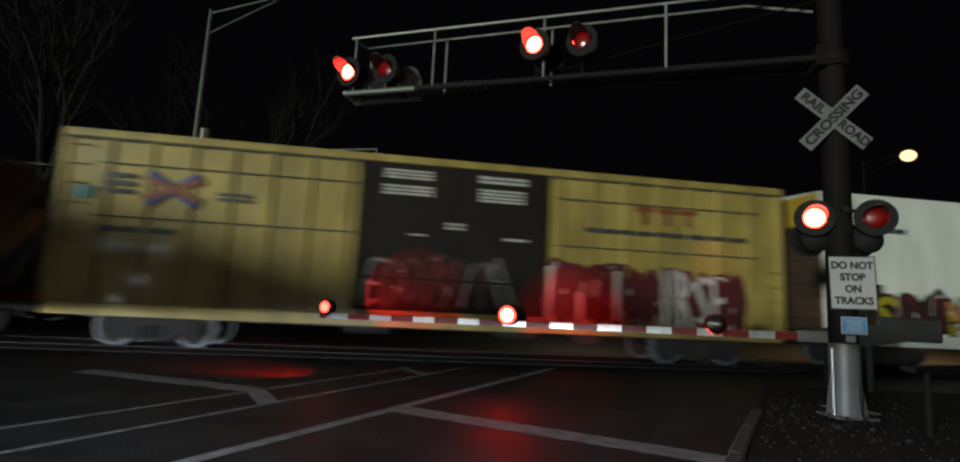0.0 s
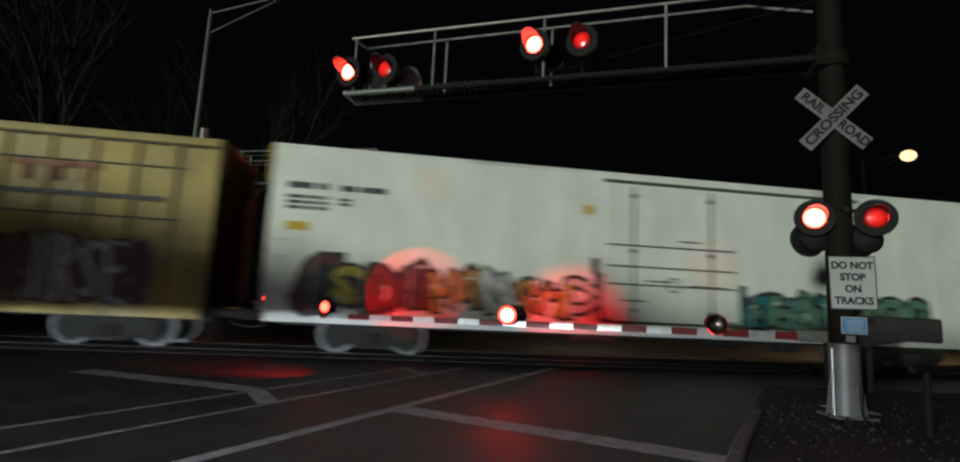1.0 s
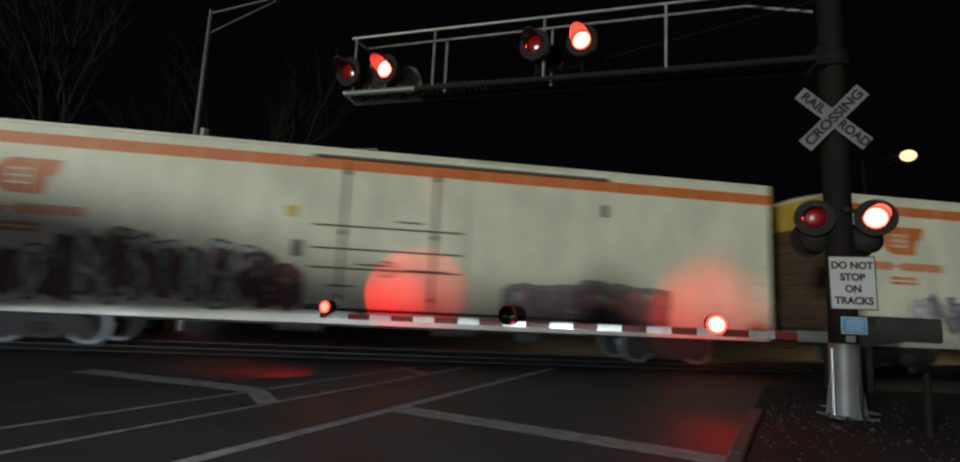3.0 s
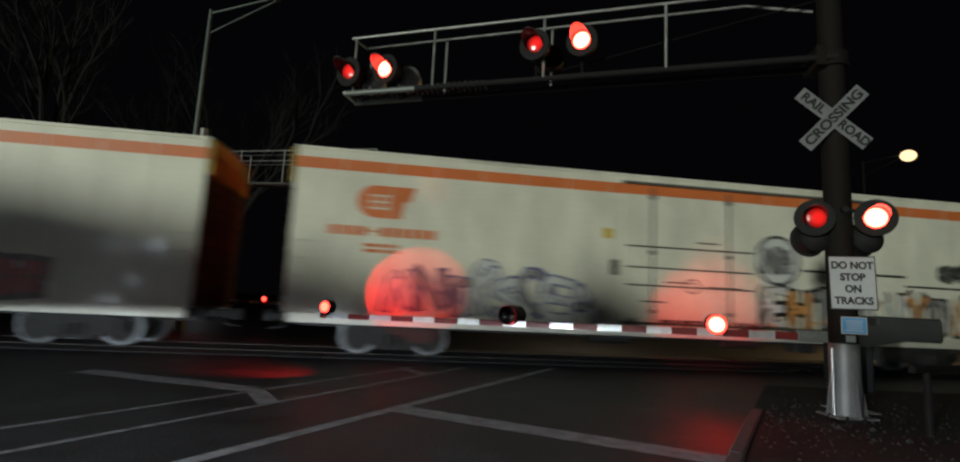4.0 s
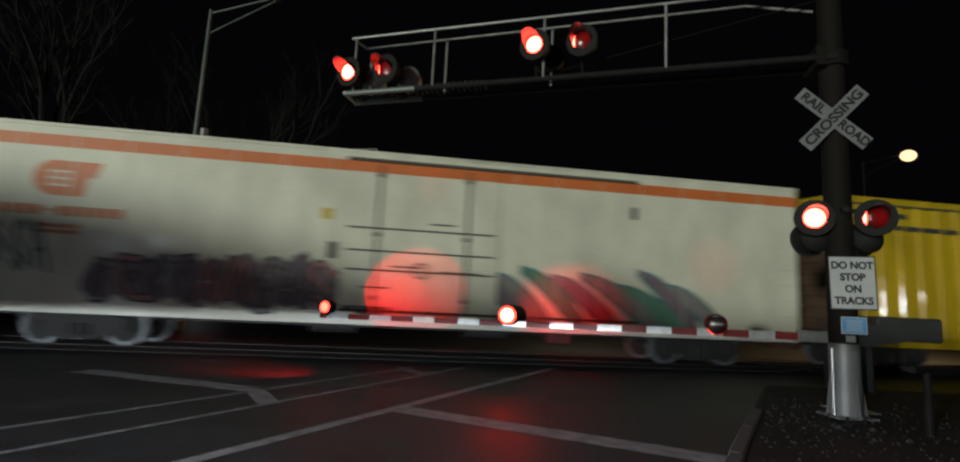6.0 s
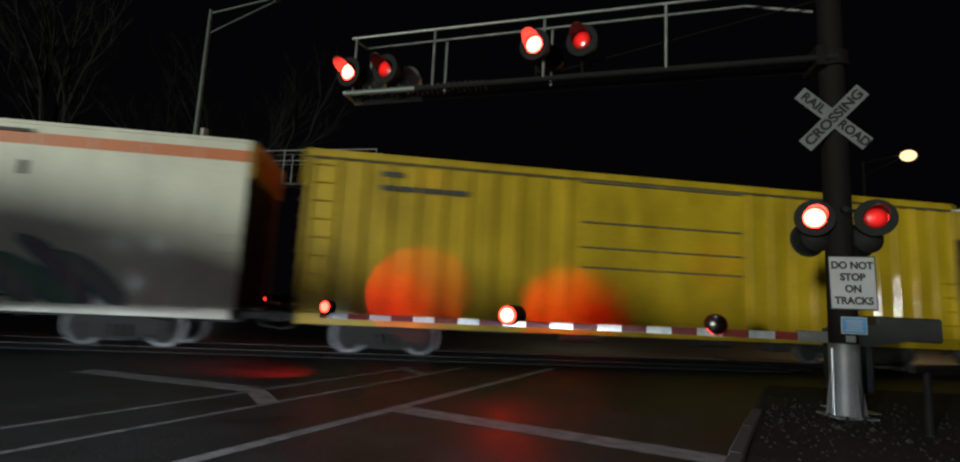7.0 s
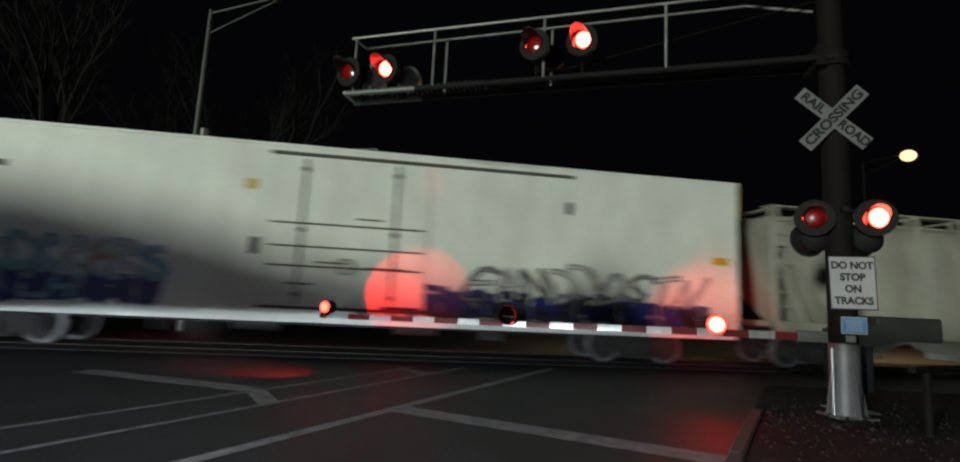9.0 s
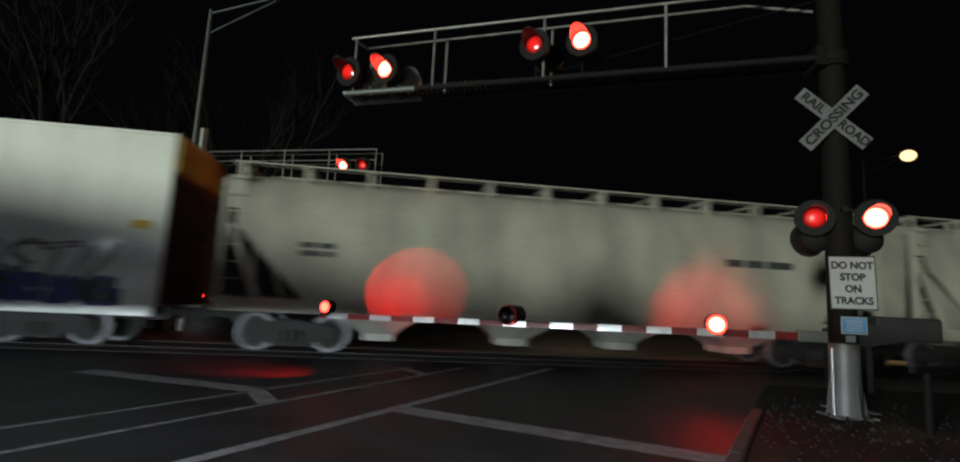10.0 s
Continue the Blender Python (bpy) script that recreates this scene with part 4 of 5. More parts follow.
def plug_door(car, x0, x1, z0, z1, mat, track_to, rods=(0.2, 0.8), hbars=(0.545, 0.385, 0.25)):
    door = side_plate(car, "door", x0, x1, z0, z1, mat, 0.03, label="closed plug door")
    for nm, a, b, c, d in (("door_frame", x0 - 0.07, x0, z0 - 0.05, z1 + 0.05), ("door_frame", x1, x1 + 0.07, z0 - 0.05, z1 + 0.05)):
        side_plate(car, nm, a, b, c, d, mat, 0.045)
    for f in rods:
        bm = bmesh.new()
        x = x0 + f * (x1 - x0)
        tube(bm, (x, -1.66, z0 - 0.05), (x, -1.66, z1), 0.028, seg=8)
        for z in (z0 + 0.2, (z0 + z1) / 2, z1 - 0.25):
            box(bm, x - 0.08, x + 0.08, -1.68, -1.62, z - 0.05, z + 0.05)
        part("lock_rod", bm, SEAM, door, "grey door lock rod", smooth=True)
    for i, f in enumerate(hbars):
        z = z0 + f * (z1 - z0)
        side_plate(car, "door_bar", x0 + 0.02, x1 - 0.02, z - 0.022, z + 0.022, SEAM, 0.06)
    bm = bmesh.new()
    box(bm, x0 - 0.1, track_to, -1.70, -1.6, z1 + 0.08, z1 + 0.15)
    part("door_track", bm, SEAM, car, "steel door track")
    bm = bmesh.new()
    box(bm, x0 - 0.1, track_to, -1.70, -1.6, z0 - 0.15, z0 - 0.08)
    part("door_track", bm, SEAM, car, "steel door track")
    for f0, f1, z in ((0.55, 0.72, 3.28), (0.30, 0.50, 2.18), (0.62, 0.90, 2.10), (0.12, 0.30, 1.65)):
        side_plate(car, "door_lever", x0 + f0 * (x1 - x0), x0 + f1 * (x1 - x0), z - 0.02, z + 0.02, SEAM, 0.055)
    # operating wheel
    bm = bmesh.new()
    lathe(bm, [(0.17, -0.015), (0.2, -0.015), (0.2, 0.015), (0.17, 0.015), (0.17, -0.015)], 20, pose((x0 + x1) / 2, -1.70, z0 + 0.9))
    part("door_wheel", bm, SEAM, car, "round door hand wheel")


def reefer(left, paint, cream=False, seed=0):
    L, top = 20.75, 5.07
    lab = "cream refrigerated boxcar with orange stripe and graffiti" if cream else "white refrigerated boxcar with plug door and graffiti"
    car = new_car(lab, "refrigerator car", left, L, 2.62)
    h = L / 2
    shell(car, L, 0.98, top, paint, paint)
    underframe(car, L, paint)
    for s in (-1, 1):
        bm = bmesh.new()
        box(bm, -h + 0.1, h - 0.1, s * 1.60, s * 1.50, 0.74, 0.98)
        part("side_sill", bm, paint, car, "pale side sill", bevel=0.01)
        ladder(car, -h + 0.32, s, 1.0, 2.7, paint, rungs=5)
        ladder(car, h - 0.32, s, 1.0, 2.7, paint, rungs=5)
        car_end(car, L, top, BROWN_END, END_YELLOW, s)
    for k in range(1, 18):
        x = -h + k * L / 18
        if not (8.2 - h < x < 12.5 - h):
            side_plate(car, "panel_seam", x - 0.008, x + 0.008, 1.0, top - 0.14, paint, 0.012)
    plug_door(car, 8.5 - h, 12.2 - h, 1.2, 4.68, paint, 16.0 - h)
    X = lambda u: u - h
    side_plate(car, "hazard_panel", X(7.88), X(8.15), 3.25 if cream else 3.85, 3.52 if cream else 4.10, PLACARD)
    side_plate(car, "hazard_panel", X(15.85), X(16.02), 3.8, 4.12, SEAM)
    side_plate(car, "lower_vent", X(8.1), X(8.3), 2.3, 2.7, SEAM, 0.03)
    if cream:
        side_plate(car, "stripe", X(0.0), X(L), 4.49, 4.77, ORANGE)
        side_plate(car, "door_stripe", X(8.43), X(12.27), 4.49, 4.73, ORANGE, 0.05)
        bm = bmesh.new()
        cx, cz, r = X(2.05), 3.77, 0.42
        pts = [(cx + 0.88, 4.17), (cx + 0.75, 3.80), (cx + 0.62, 3.80), (cx + 0.55, 3.36), (cx + 0.1, 3.36)]
        pts += [(cx - 0.1 + 0.44 * math.cos(t), cz + 0.41 * math.sin(t)) for t in [radians(a) for a in range(-90, -271, -20)]]
        pts += [(cx + 0.1, 4.17)]
        plate(bm, pts[::-1], -1.606, -1.598)
        part("emblem", bm, ORANGE, car, "orange rounded emblem shape")
        bm = bmesh.new()
        for z in (3.58, 3.74, 3.90):
            box(bm, cx - 0.25, cx + 0.25, -1.61, -1.605, z, z + 0.04)
        for x in (-0.2, 0.0, 0.2):
            box(bm, cx + x, cx + x + 0.035, -1.61, -1.605, 3.56, 3.95)
        part("emblem_grid", bm, paint, car, "pale grid inside the emblem")
        for k in range(11):
            if k != 4:
                bx = X(0.88) + k * 0.243
                side_plate(car, "wordmark_bar", bx, bx + 0.19, 2.90, 3.13, ORANGE)
        side_plate(car, "wordmark_bar", X(1.86), X(2.05), 3.0, 3.05, ORANGE)
        bars(car, X(1.75), X(2.6), 2.45, 2.72, ORANGE, 2, seed + 6)
    else:
        bars(car, X(0.38), X(1.33), 3.88, 4.12, INK, 1, seed + 1)
        bars(car, X(1.62), X(2.73), 3.88, 4.10, INK, 1, seed + 2)
        bars(car, X(0.38), X(1.35), 3.40, 3.80, INK, 3, seed + 3)
        bars(car, X(1.6), X(1.9), 3.55, 3.78, INK, 2, seed + 4)
        side_plate(car, "hazard_panel", X(0.42), X(0.95), 2.93, 3.14, PLACARD)
        side_plate(car, "hazard_panel", X(20.0), X(20.45), 2.72, 2.92, PLACARD)
    return car


def ribbed_boxcar(left, length, paint, label, door_mat, door, n=20):
    L, top = length, 5.04
    h = L / 2
    car = new_car(label, "boxcar", left, L, 2.15)
    shell(car, L, 1.0, top, paint, paint, 1.51)
    underframe(car, L, paint)
    d0, d1 = door[0] - h, door[1] - h
    for s in (-1, 1):
        for k in range(n + 1):
            x = -h + 0.06 + k * (L - 0.12) / n
            if d0 - 0.05 < x < d1 + 0.05 and (s > 0 or door_mat is not paint):
                continue
            bm = bmesh.new()
            hw = 1.6 / n
            plate(bm, [(x - hw, 1.0), (x + hw, 1.0), (x + hw, top - 0.16), (x - hw, top - 0.16)], s * 1.60, s * 1.50)
            part("side_post", bm, paint, car, bevel=0.015)
        bm = bmesh.new()
        box(bm, -h, h, s * 1.63, s * 1.5, top - 0.24, top - 0.09)
        part("top_chord", bm, paint, car, "pale top chord", bevel=0.015)
        bm = bmesh.new()
        box(bm, -h + 0.05, h - 0.05, s * 1.60, s * 1.48, 0.72, 1.0)
        part("side_sill", bm, paint, car, "yellow side sill", bevel=0.01)
        ladder(car, -h + 0.32, s, 1.0, 4.6 if s < 0 else 2.6, paint, rungs=9)
        ladder(car, h - 0.32, s, 1.0, 2.6, paint, rungs=5)
        car_end(car, L, top, BROWN_END, paint if door_mat is paint else BROWN_END, s)
    side_plate(car, "door", d0, d1, 1.12, top - 0.26, door_mat, 0.06 if door_mat is not paint else -0.02, label="closed sliding door")
    # Solid dark strip drawn in place of the shaded gap under the top chord
    bm = bmesh.new()
    box(bm, -h + 0.02, h - 0.02, -1.625, -1.6, top - 0.29, top - 0.25)
    part("eave_shade_strip", bm, SEAM, car, "dark strip set on for the shade below the eave")
    return car, h


def build_train():
    # car ahead, just leaving
    hopper(-27.5, OLIVE_GREY, 18.0, "olive-grey weathered covered hopper car", False)
    # tan boxcar with dark doors
    car, h = ribbed_boxcar(-7.81, 18.3, TAN_YELLOW, "tan-yellow ribbed boxcar with dark double doors and graffiti", DOOR_BROWN, (6.72, 11.5))
    X = lambda u: u - h
    for z in (4.21, 2.97):
        side_plate(car, "seam_line", X(0.8), X(6.62), z - 0.018, z + 0.018, SEAM, 0.015)
        side_plate(car, "seam_line", X(11.75), X(17.55), z - 0.018, z + 0.018, SEAM, 0.015)
    for x in (6.9, 9.1, 11.3):
        bm = bmesh.new()
        tube(bm, (X(x), -1.68, 1.15), (X(x), -1.68, 4.7), 0.03, seg=8)
        part("lock_rod", bm, DOOR_BROWN, car, "dark door lock rod", smooth=True)
    for z in (1.9, 3.45):
        side_plate(car, "door_bar", X(6.75), X(11.45), z - 0.03, z + 0.03, DOOR_BROWN, 0.085)
    for i, (x0, x1, z0, z1, r) in enumerate(((7.32, 8.5, 4.36, 4.62, 3), (7.30, 8.52, 3.95, 4.22, 3), (9.70, 10.95, 4.40, 4.62, 2), (9.72, 10.88, 3.92, 4.28, 4), (8.9, 9.35, 3.15, 3.35, 2), (10.4, 11.0, 2.95, 3.05, 1), (8.0, 8.4, 2.95, 3.02, 1))):
        bars(car, X(x0), X(x1), z0, z1, INK_LIGHT, r, 40 + i, face=-1.662)
    for i, (a, mt) in enumerate(((36, INK_BLUE), (-36, INK_BLUE), (22, INK_RED), (-22, INK_RED))):
        bm = bmesh.new()
        box(bm, -0.66, 0.66, -0.012, 0.0, -0.07, 0.07)
        part("emblem_bar", bm, mt, car, "crossed red and blue emblem stroke", pose(X(2.45), -1.604 - 0.003 * i, 3.68, 0, a, 0))
    for x0, w in ((13.95, 0.55), (14.6, 0.5), (15.2, 0.5)):
        side_plate(car, "emblem_block", X(x0), X(x0 + w), 4.03, 4.16, INK_RED)
        side_plate(car, "emblem_block", X(x0 + w * 0.38), X(x0 + w * 0.62), 3.70, 4.05, INK_RED)
    bars(car, X(12.55), X(17.2), 3.32, 3.50, INK, 1, 60)
    bars(car, X(0.95), X(1.6), 3.45, 4.0, INK, 3, 61)
    bars(car, X(3.45), X(4.2), 3.45, 3.7, INK, 2, 62)
    bars(car, X(0.95), X(2.6), 2.55, 2.75, INK, 1, 63)
    side_plate(car, "patch", X(0.35), X(0.75), 3.35, 3.65, SPRAY["teal"])
    graffiti(car, X(10.75), X(17.1), 1.02, 2.55, ["white", "maroon", "white"], "maroon", 11, letters=13, wild=0.06, upright=True, back="maroon")
    graffiti(car, X(7.0), X(10.6), 1.25, 2.40, ["maroon", "black", "grey"], "black", 12, face=-1.662, letters=8, wild=0.6, thick=0.16)
    # refrigerator cars
    c = reefer(11.75, REEFER_WHITE, False, 100)
    h = 20.75 / 2
    graffiti(c, X2(0.9, h), X2(3.9, h), 1.05, 2.25, ["black", "maroon", "yellow"], "black", 20, back="black")
    graffiti(c, X2(3.8, h), X2(9.0, h), 1.1, 2.2, ["white", "orange", "mauve", "red", "yellow"], "black", 21, wild=0.4, thick=0.26)
    graffiti(c, X2(11.9, h), X2(18.2, h), 1.0, 2.05, ["green", "teal", "green"], "black", 22, wild=0.3, back="green", thick=0.34)
    c = reefer(34.0, CREAM_WHITE, True, 200)
    graffiti(c, X2(1.3, h), X2(8.9, h), 1.05, 2.55, ["white", "maroon", "grey", "red"], "black", 23, letters=14, wild=0.35, dome=0.45, back="maroon", thick=0.26)
    graffiti(c, X2(13.4, h), X2(17.5, h), 1.05, 2.0, ["pink", "pink", "mauve"], "grey", 24, letters=4, wild=0.15, dome=0.2)
    c = reefer(56.8, CREAM_WHITE, True, 300)
    graffiti(c, X2(2.4, h), X2(7.7, h), 1.0, 2.3, ["white", "grey"], "blue", 25, letters=8, wild=0.12, dome=0.25, thick=0.24, hollow=True)
    graffiti(c, X2(8.6, h), X2(10.9, h), 1.1, 2.1, ["maroon", "grey"], "black", 125, letters=4, wild=0.6, thick=0.16)
    graffiti(c, X2(11.0, h), X2(19.2, h), 1.1, 2.25, ["orange", "white", "grey"], "black", 26, letters=11, wild=0.03, upright=True)
    side_plate(c, "graffiti_column", X2(12.45, h), X2(13.5, h), 2.25, 2.75, SPRAY["white"], 0.003)
    bm = bmesh.new()
    lathe(bm, [(0.62, -0.006), (0.70, -0.006), (0.70, 0.002), (0.62, 0.002)], 24, pose(X2(12.95, h), -1.602, 2.95))
    part("graffiti_ring", bm, SPRAY["black"], c, "sprayed round face outline")
    bm = bmesh.new()
    lathe(bm, [(0.001, -0.005), (0.62, -0.005)], 24, pose(X2(12.95, h), -1.602, 2.95))
    part("graffiti_disc", bm, SPRAY["white"], c, "sprayed pale disc")
    graffiti(c, X2(12.6, h), X2(13.3, h), 2.6, 3.3, ["grey", "orange"], "black", 27, letters=2, face=-1.606)
    side_plate(c, "graffiti_stroke", X2(13.7, h), X2(17.0, h), 2.68, 2.75, SPRAY["black"])
    side_plate(c, "graffiti_stroke", X2(17.0, h), X2(19.5, h), 2.42, 2.48, SPRAY["black"])
    graffiti(c, X2(18.2, h), X2(19.3, h), 2.65, 3.15, ["black"], "black", 28, letters=3, wild=0.6)
    c = reefer(79.05, CREAM_WHITE, True, 400)
    graffiti(c, X2(2.9, h), X2(9.6, h), 1.05, 2.25, ["mauve", "grey", "pink"], "black", 29, letters=11, wild=0.4, dome=0.2, back="mauve", thick=0.2)
    graffiti(c, X2(0.7, h), X2(2.0, h), 1.6, 2.8, ["teal"], "black", 129, letters=4, wild=0.9, thick=0.14)
    feathers(c, X2(11.3, h), X2(17.6, h), 1.0, 2.45, ["mauve", "grey", "green"], "teal", 30, n=8)
    # yellow boxcar
    car, h2 = ribbed_boxcar(101.15, 18.55, BRIGHT_YELLOW, "bright yellow ribbed boxcar with yellow door", BRIGHT_YELLOW, (6.9, 11.65), 28)
    for z in (4.70, 3.63, 2.97, 2.45):
        side_plate(car, "door_bar", X2(7.0, h2), X2(9.2, h2), z - 0.02, z + 0.02, SEAM, 0.075)
        side_plate(car, "door_bar", X2(9.3, h2), X2(11.6, h2), z - 0.02, z + 0.02, SEAM, 0.075)
    bars(car, X2(1.8, h2), X2(2.3, h2), 4.35, 4.55, INK, 1, 71)
    bars(car, X2(1.8, h2), X2(4.0, h2), 4.0, 4.2, INK, 1, 72)
    bm = bmesh.new()
    plate(bm, [(X2(15.32, h2), 4.5), (X2(16.0, h2), 4.5), (X2(16.0, h2), 4.2), (X2(15.85, h2), 3.98), (X2(15.66, h2), 3.88), (X2(15.47, h2), 3.98), (X2(15.32, h2), 4.2)], -1.612, -1.598)
    sh = part("shield", bm, INK_LIGHT, car, "pale shield emblem with blue top")
    for z in (4.28, 4.36, 4.44):
        side_plate(car, "shield_bar", X2(15.34, h2), X2(15.98, h2), z, z + 0.045, INK_BLUE, 0.016)
    c = reefer(121.05, REEFER_WHITE, False, 500)
    graffiti(c, X2(0.9, h), X2(6.2, h), 1.05, 1.75, ["blue", "blue", "sky"], "blue", 33, wild=0.5, back="blue")
    graffiti(c, X2(1.0, h), X2(6.3, h), 1.6, 2.45, ["white", "orange", "sky"], "sky", 133, face=-1.606, wild=0.5, thick=0.22)
    graffiti(c, X2(11.5, h), X2(19.8, h), 1.0, 1.75, ["blue", "black"], "blue", 34, letters=12, wild=0.6, dome=0.3, back="blue")
    graffiti(c, X2(13.4, h), X2(19.6, h), 1.5, 2.35, ["white", "grey"], "black", 134, face=-1.606, letters=9, wild=0.7, thick=0.12)
    hopper(142.95, HOPPER_GREY, 17.9, "grey-beige covered hopper car with roof walkway", True)
    hopper(162.0, HOPPER_GREY, 17.9, "grey-beige covered hopper car with roof walkway", True)


def X2(u, h):
    return u - h


def hopper(left, paint, L, label, marks):
    car = new_car(label, "hopper car", left, L, 1.75)
    h = L / 2
    prof = [(-1.56, 1.02), (-1.62, 1.3), (-1.63, 2.2), (-1.60, 3.0), (-1.52, 3.6), (-1.36, 4.05), (-1.05, 4.28), (0, 4.38)]
    prof = prof + [(-y, z) for y, z in prof[-2::-1]]
    bm = bmesh.new()
    # length of the tank at each height: sloped end sheets
    def reach(z):
        return h - 0.35 - max(0, (2.95 - z)) * 1.0
    left_v = [bm.verts.new((-reach(z), y, z)) for y, z in prof]
    right_v = [bm.verts.new((reach(z), y, z)) for y, z in prof]
    for i in range(len(prof) - 1):
        bm.faces.new((left_v[i], right_v[i], right_v[i + 1], left_v[i + 1]))
    bm.faces.new((left_v[-1], right_v[-1], right_v[0], left_v[0]))
    bm.faces.new(left_v)
    bm.faces.new(right_v[::-1])
    part("body", bm, paint, car, "bulged pale hopper body", smooth=True)
    for s in (-1, 1):
        bm = bmesh.new()
        box(bm, -h, h, s * 1.60, s * 1.44, 0.95, 1.28)
        part("side_sill", bm, paint, car, "pale side sill", bevel=0.01)
        for e in (-1, 1):
            bm = bmesh.new()
            box(bm, e * (h - 0.12), e * h, s * 1.50, s * 1.36, 0.95, 4.1)
            part("end_post", bm, paint, car, "pale end post", bevel=0.01)
            bm = bmesh.new()
            plate(bm, [(e * (h - 0.1), 3.4), (e * (h - 0.1), 4.2), (e * (h - 0.5), 4.2), (e * (h - 0.5), 3.4)], s * 1.45, s * 1.42)
            plate(bm, [(e * (h - 0.9), 1.2), (e * (h - 1.05), 1.2), (e * (h - 0.3), 3.0), (e * (h - 0.15), 3.0)], s * 1.5, s * 1.44)
            part("end_brace", bm, paint, car, "sloping end brace")
            ladder(car, e * (h - 0.3), s, 1.3, 4.1, paint, rungs=8, face=1.5)
    bm = bmesh.new()
    for y in (-1.28, -1.0, 1.0, 1.28):
        box(bm, -h + 0.1, h - 0.1, y - 0.02, y + 0.02, 4.56, 4.60)
    part("running_board", bm, paint, car, "roof walkway rail")
    k = 0
    while k * 1.55 < L - 0.6:
        x = -h + 0.3 + k * 1.55
        bm = bmesh.new()
        box(bm, x - 0.06, x + 0.06, -1.3, 1.3, 4.52, 4.56)
        for y in (-1.28, -1.0, 1.0, 1.28):
            box(bm, x - 0.05, x + 0.05, y - 0.02, y + 0.02, 4.05, 4.56)
        part("walkway_support", bm, paint, car)
        k += 1
    bm = bmesh.new()
    box(bm, -h + 0.8, h - 0.8, -0.35, 0.35, 4.35, 4.48)
    part("hatch", bm, paint, car, "long roof hatch", bevel=0.02)
    for i in range(4):
        x = -h + L * (i + 1) / 5 + (0.25 if i < 2 else -0.25)
        bm = bmesh.new()
        vs = []
        for hx, hy, z in ((1.25, 1.3, 1.1), (0.4, 0.5, 0.48), (0.4, 0.5, 0.30)):
            vs.append([bm.verts.new((x + a * hx, b * hy, z)) for a, b in ((-1, -1), (1, -1), (1, 1), (-1, 1))])
        for a, b in zip(vs, vs[1:]):
            for j in range(4):
                bm.faces.new((a[j], a[(j + 1) % 4], b[(j + 1) % 4], b[j]))
        bm.faces.new(vs[-1])
        part("outlet", bm, paint, car, "tapered discharge outlet")
    for e in (-1, 1):
        bm = bmesh.new()
        box(bm, e * (h - 2.4), e * h, -1.3, 1.3, 0.95, 1.1)
        part("end_deck", bm, CAR_DARK, car, "dark end deck")
    if marks:
        bars(car, 1.88 - h, 2.7 - h, 2.25, 2.65, INK, 2, 90, face=-1.635)
        bars(car, 13.0 - h, 15.0 - h, 2.6, 2.9, INK, 1, 91, face=-1.635)
    return car


build_train()

# ---- beyond the track ----


def far_signal():
    m = pose(-7.4, 20.0, 0, 0, 0, 180 - 21.8)
    sig = thing("crossing_signal", "steel cantilever crossing signal on the far side of the track", "crossing signal", m)
    bm = bmesh.new()
    tube(bm, (0, 0, 0), (0, 0, 7.3), 0.17, 0.14, 16)
    part("mast", bm, GALV, sig, "galvanised steel mast", smooth=True)
    bm = bmesh.new()
    for y in (-0.22, 0.22):
        tube(bm, (0, y, 5.25), (-6.9, y, 5.1), 0.045, seg=8)
    part("arm_tube", bm, GALV, sig, "galvanised cantilever tubes", smooth=True)
    for y in (-0.25, 0.25):
        bm = bmesh.new()
        tube(bm, (-0.2, y, 6.35), (-7.0, y, 6.32), 0.022, seg=8)
        tube(bm, (-0.2, y, 6.0), (-7.0, y, 5.95), 0.016, seg=8)
        part("handrail", bm, GALV, sig, "galvanised handrail", smooth=True)
        for x in (-7.0, -5.3, -3.6, -1.9):
            bm = bmesh.new()
            tube(bm, (x, y, 5.15), (x, y, 6.34), 0.022, seg=8)
            part("rail_post", bm, GALV, sig, "galvanised rail post", smooth=True)
    for x, z in ((-6.6, 5.75), (-5.9, 5.75)):
        f = flasher(sig, pose(x, 0.36, z, 4, 0, 180), "L" if x < -6 else "R")
    for x in (-0.4, 0.4):
        flasher(sig, pose(x, 0.3, 2.75, 4, 0, 180), "R" if x > 0 else "L")
    return sig


far_signal()


def far_gate():
    g = thing("crossing_gate", "lowered striped gate with red lamps beyond the track", "crossing gate", pose(-8.3, 20.6, 0, 0, 0, -21.8))
    for i in range(17):
        bm = bmesh.new()
        box(bm, 0.3 + i * 0.4065, 0.7 + i * 0.4065, -0.02, 0.02, 1.06, 1.16)
        part("stripe", bm, GATE_RED if i % 2 else GATE_WHITE, g)
    bm = bmesh.new()
    box(bm, -0.55, 0.3, -0.2, 0.2, 0.0, 1.3)
    part("mechanism_box", bm, WEIGHT, g, "dark steel gate mechanism housing", bevel=0.03)
    for x in (1.6, 4.1, 6.9):
        bm = bmesh.new()
        lathe(bm, [(0.001, -0.06), (0.06, -0.05), (0.08, 0.0), (0.06, 0.05), (0.001, 0.06)], 14)
        part("gate_lamp", bm, GATE_RIM, g, "small glowing red lamp", pose(x, 0, 1.24), smooth=True)


far_gate()


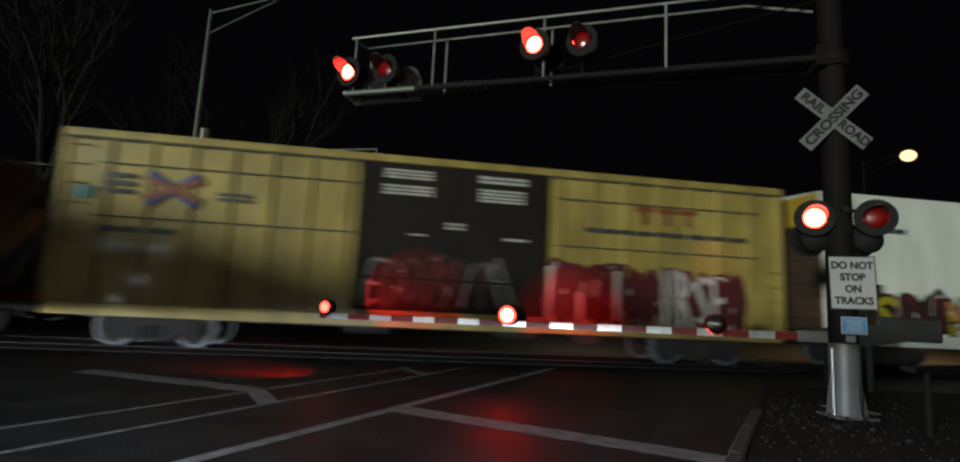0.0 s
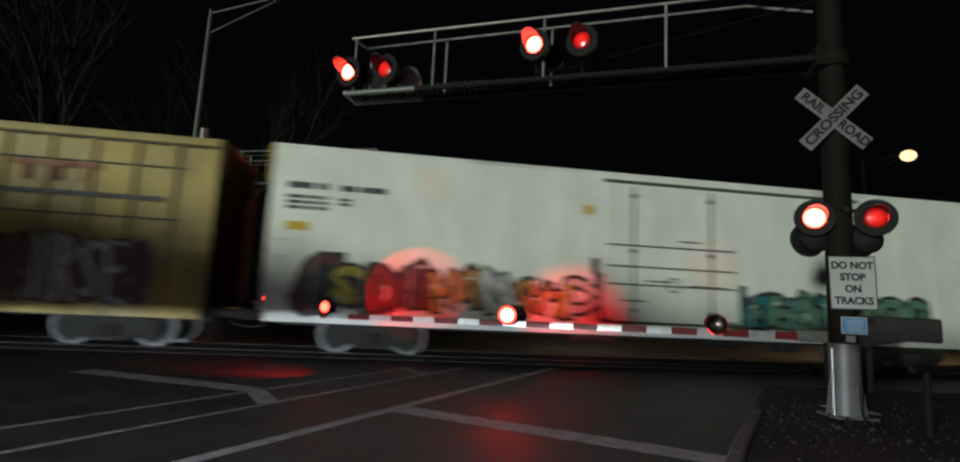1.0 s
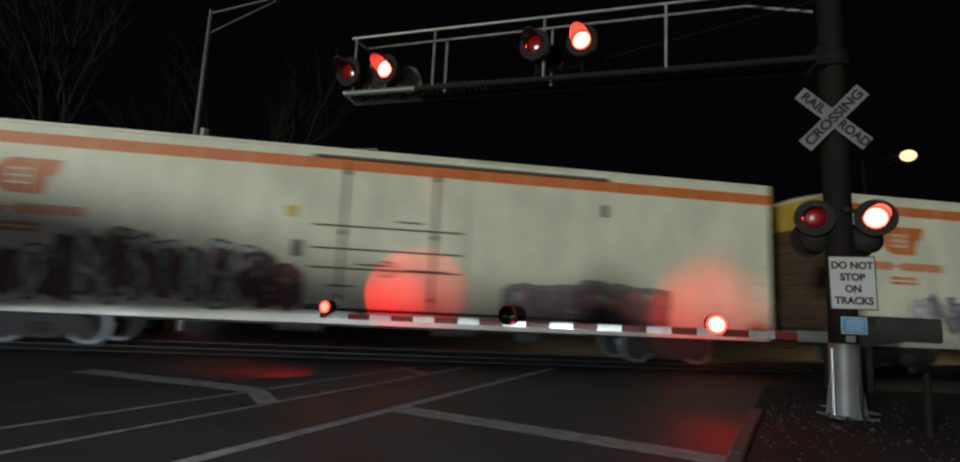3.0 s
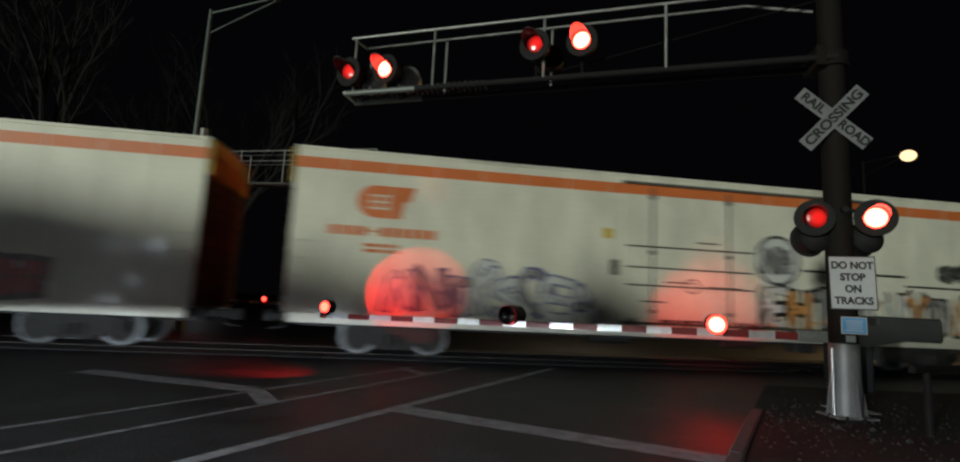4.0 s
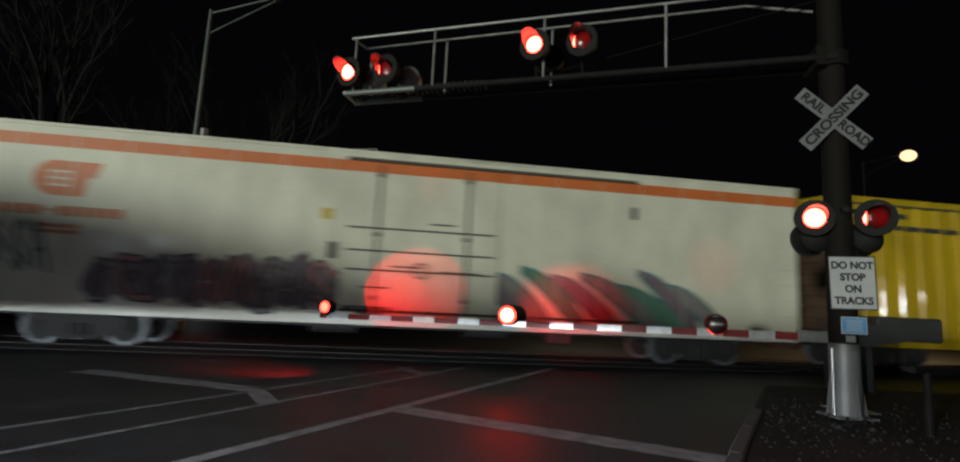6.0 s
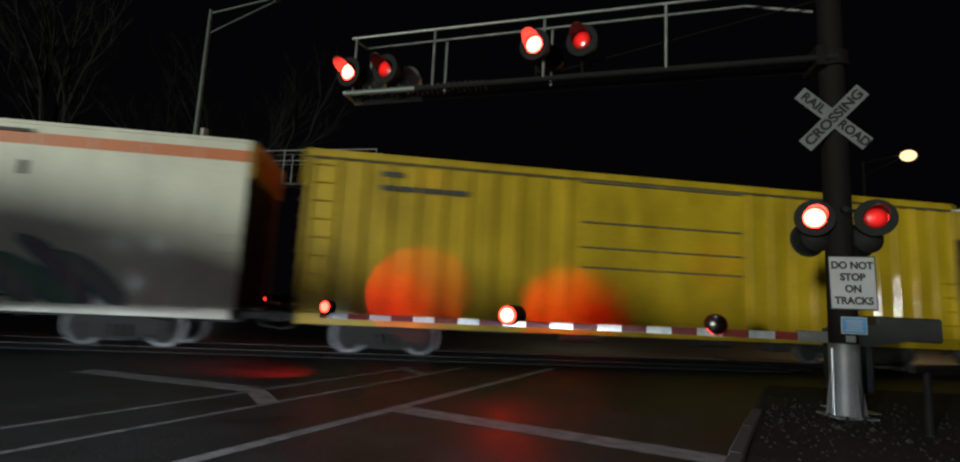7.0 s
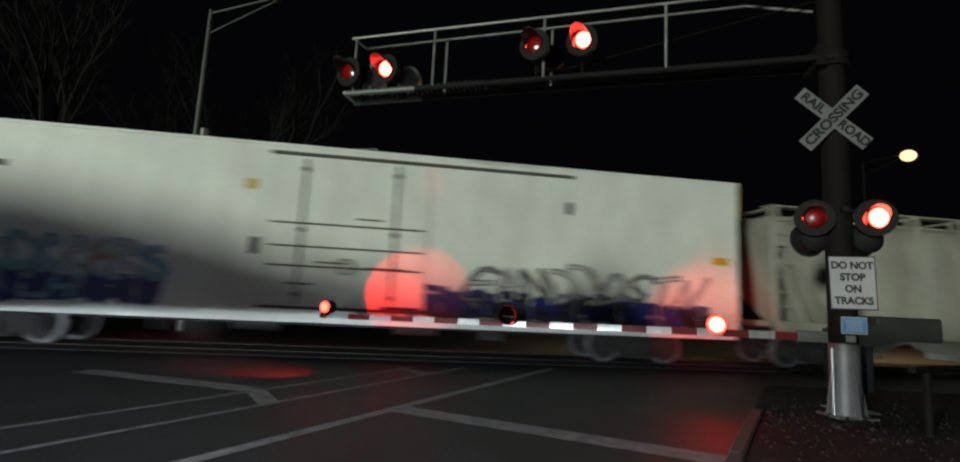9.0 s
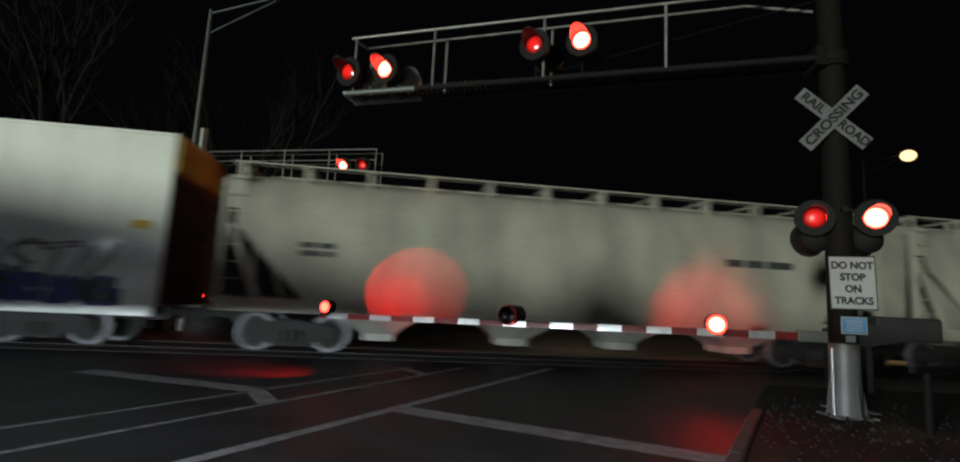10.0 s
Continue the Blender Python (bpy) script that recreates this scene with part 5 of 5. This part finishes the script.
def street_lamp(x, y, height, label, arm, lit=None):
    s = thing("street_lamp", label, "street lamp", pose(x, y, 0))
    bm = bmesh.new()
    tube(bm, (0, 0, 0), (0, 0, height), 0.13, 0.075, 14)
    part("pole", bm, MAST if lit else STREET_GALV, s, "tapered steel pole", smooth=True)
    bm = bmesh.new()
    ax, ay = arm
    tube(bm, (0, 0, height - 0.15), (ax, ay, height + 0.75), 0.04, seg=8)
    tube(bm, (0, 0, height - 1.05), (ax, ay, height + 0.60), 0.03, seg=8)
    part("bracket", bm, MAST if lit else STREET_GALV, s, "twin pipe bracket arm", smooth=True)
    bm = bmesh.new()
    lathe(bm, [(0.001, -0.3), (0.12, -0.25), (0.17, 0.0), (0.12, 0.25), (0.001, 0.3)], 14)
    hd = part("lamp_head", bm, STREET_GALV, s, "oval lamp head", pose(ax, ay, height + 0.75), smooth=True)
    if lit:
        bm = bmesh.new()
        bmesh.ops.create_uvsphere(bm, u_segments=16, v_segments=8, radius=0.44)
        part("bulb", bm, lit, hd, "glowing amber bulb", pose(0, -0.25, -0.2) @ Matrix.Diagonal((1.15, 1, 0.85, 1)), smooth=True)
    return s


street_lamp(-8.45, 22.0, 13.0, "tall grey steel street lamp with bracket arm", (2.6, -0.3))
street_lamp(30.5, 30.2, 12.2, "street lamp with glowing amber light", (3.1, -0.2), SODIUM)


def bare_tree(x, y, height, seed, label):
    rnd = random.Random(seed)
    t = thing("tree", label, "tree", pose(x, y, 0))
    trunk, limbs = bmesh.new(), bmesh.new()
    def grow(bm, a, d, length, r, depth):
        b = a
        for k in range(3):
            nxt = b + d * length / 3
            tube(limbs if depth else trunk, b, nxt, r * (1 - 0.15 * k), r * (1 - 0.15 * (k + 1)), 6 if depth < 3 else 4, False)
            b = nxt
            d = (d + Vector((rnd.uniform(-1, 1), rnd.uniform(-1, 1), rnd.uniform(-0.3, 0.6))) * 0.14).normalized()
            if depth and depth < 5 and k < 2 and rnd.random() < 0.6:
                dd = (d + Vector((rnd.uniform(-1, 1), rnd.uniform(-1, 1), rnd.uniform(-0.1, 0.7))) * 0.8).normalized()
                grow(limbs, b, dd, length * 0.62, r * 0.45, depth + 1)
        if depth < 5:
            for k in range(2 if depth else 4):
                dd = (d + Vector((rnd.uniform(-1, 1), rnd.uniform(-1, 1), rnd.uniform(-0.1, 0.5))) * 0.65).normalized()
                grow(limbs, b, dd, length * rnd.uniform(0.62, 0.8), r * 0.55, depth + 1)
    grow(trunk, Vector((0, 0, -0.05)), Vector((0, 0, 1)), height * 0.22, height * 0.012, 0)
    part("trunk", trunk, BARK, t, "bare trunk, darkened as barely lit", smooth=True)
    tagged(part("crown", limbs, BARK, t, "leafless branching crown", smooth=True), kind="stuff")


bare_tree(-20.0, 23.5, 27, 4, "tall leafless tree beyond the track")
bare_tree(-15.5, 25.0, 25, 8, "tall leafless tree beyond the track")
bare_tree(-9.0, 29.0, 22, 15, "leafless tree with spreading limbs beyond the track")
bare_tree(-25.0, 27.0, 30, 19, "very tall leafless tree beyond the track")
bare_tree(-14.0, 34.0, 24, 23, "leafless tree in the back row beyond the track")


def far_lamp(x, y, z, r):
    s = thing("distant_light", "small distant white light beyond the track", "light", pose(x, y, 0))
    bm = bmesh.new()
    tube(bm, (0, 0, 0), (0, 0, z), 0.04, seg=8)
    part("post", bm, STREET_GALV, s, "thin dark post")
    bm = bmesh.new()
    bmesh.ops.create_uvsphere(bm, u_segments=10, v_segments=6, radius=r)
    part("bulb", bm, WHITE_GLOW, s, "glowing white bulb", pose(0, 0, z))


far_lamp(-10.4, 30.0, 2.9, 0.16)
far_lamp(-10.3, 30.0, 1.25, 0.10)
far_lamp(12.64, 45.0, 4.2, 0.2)

# ---- motions ----


def run(t):
    """Distance that the train has gone at t seconds."""
    return 14.95 * t - 0.023 * t * t


def motions():
    for car, u in CARS:
        walk(car, [(t, pose(u - run(t), Y_TRACK, Z_RAIL)) for t in (0.0, 2.5, 5.0, 7.5, 10.0)])
    steps = [i / 25 for i in range(251)]
    for ws, x in WHEELS:
        walk(ws, [(t, pose(x, 0, 0.457, 0, -math.degrees(run(t) / 0.457) % 360, 0)) for t in steps])
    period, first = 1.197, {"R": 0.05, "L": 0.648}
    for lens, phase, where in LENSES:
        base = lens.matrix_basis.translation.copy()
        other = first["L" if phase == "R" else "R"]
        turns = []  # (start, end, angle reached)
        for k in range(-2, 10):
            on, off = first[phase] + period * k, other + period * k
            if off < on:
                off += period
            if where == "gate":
                # the gate lens turns its dark face forward instead of going out
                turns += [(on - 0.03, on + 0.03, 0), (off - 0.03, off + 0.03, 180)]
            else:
                # the block turns in place of a slow filament: full, half, dim, off
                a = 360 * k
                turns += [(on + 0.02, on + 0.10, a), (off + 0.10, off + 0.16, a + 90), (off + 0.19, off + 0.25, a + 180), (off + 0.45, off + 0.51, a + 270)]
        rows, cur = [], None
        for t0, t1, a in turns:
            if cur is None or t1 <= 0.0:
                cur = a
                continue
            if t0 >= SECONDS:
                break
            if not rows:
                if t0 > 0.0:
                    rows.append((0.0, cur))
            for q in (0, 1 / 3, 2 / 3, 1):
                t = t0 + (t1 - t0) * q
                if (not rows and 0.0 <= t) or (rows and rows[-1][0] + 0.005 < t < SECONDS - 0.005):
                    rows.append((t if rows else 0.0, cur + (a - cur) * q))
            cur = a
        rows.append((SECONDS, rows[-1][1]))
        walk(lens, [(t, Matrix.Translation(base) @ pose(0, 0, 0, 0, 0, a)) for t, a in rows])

motions()
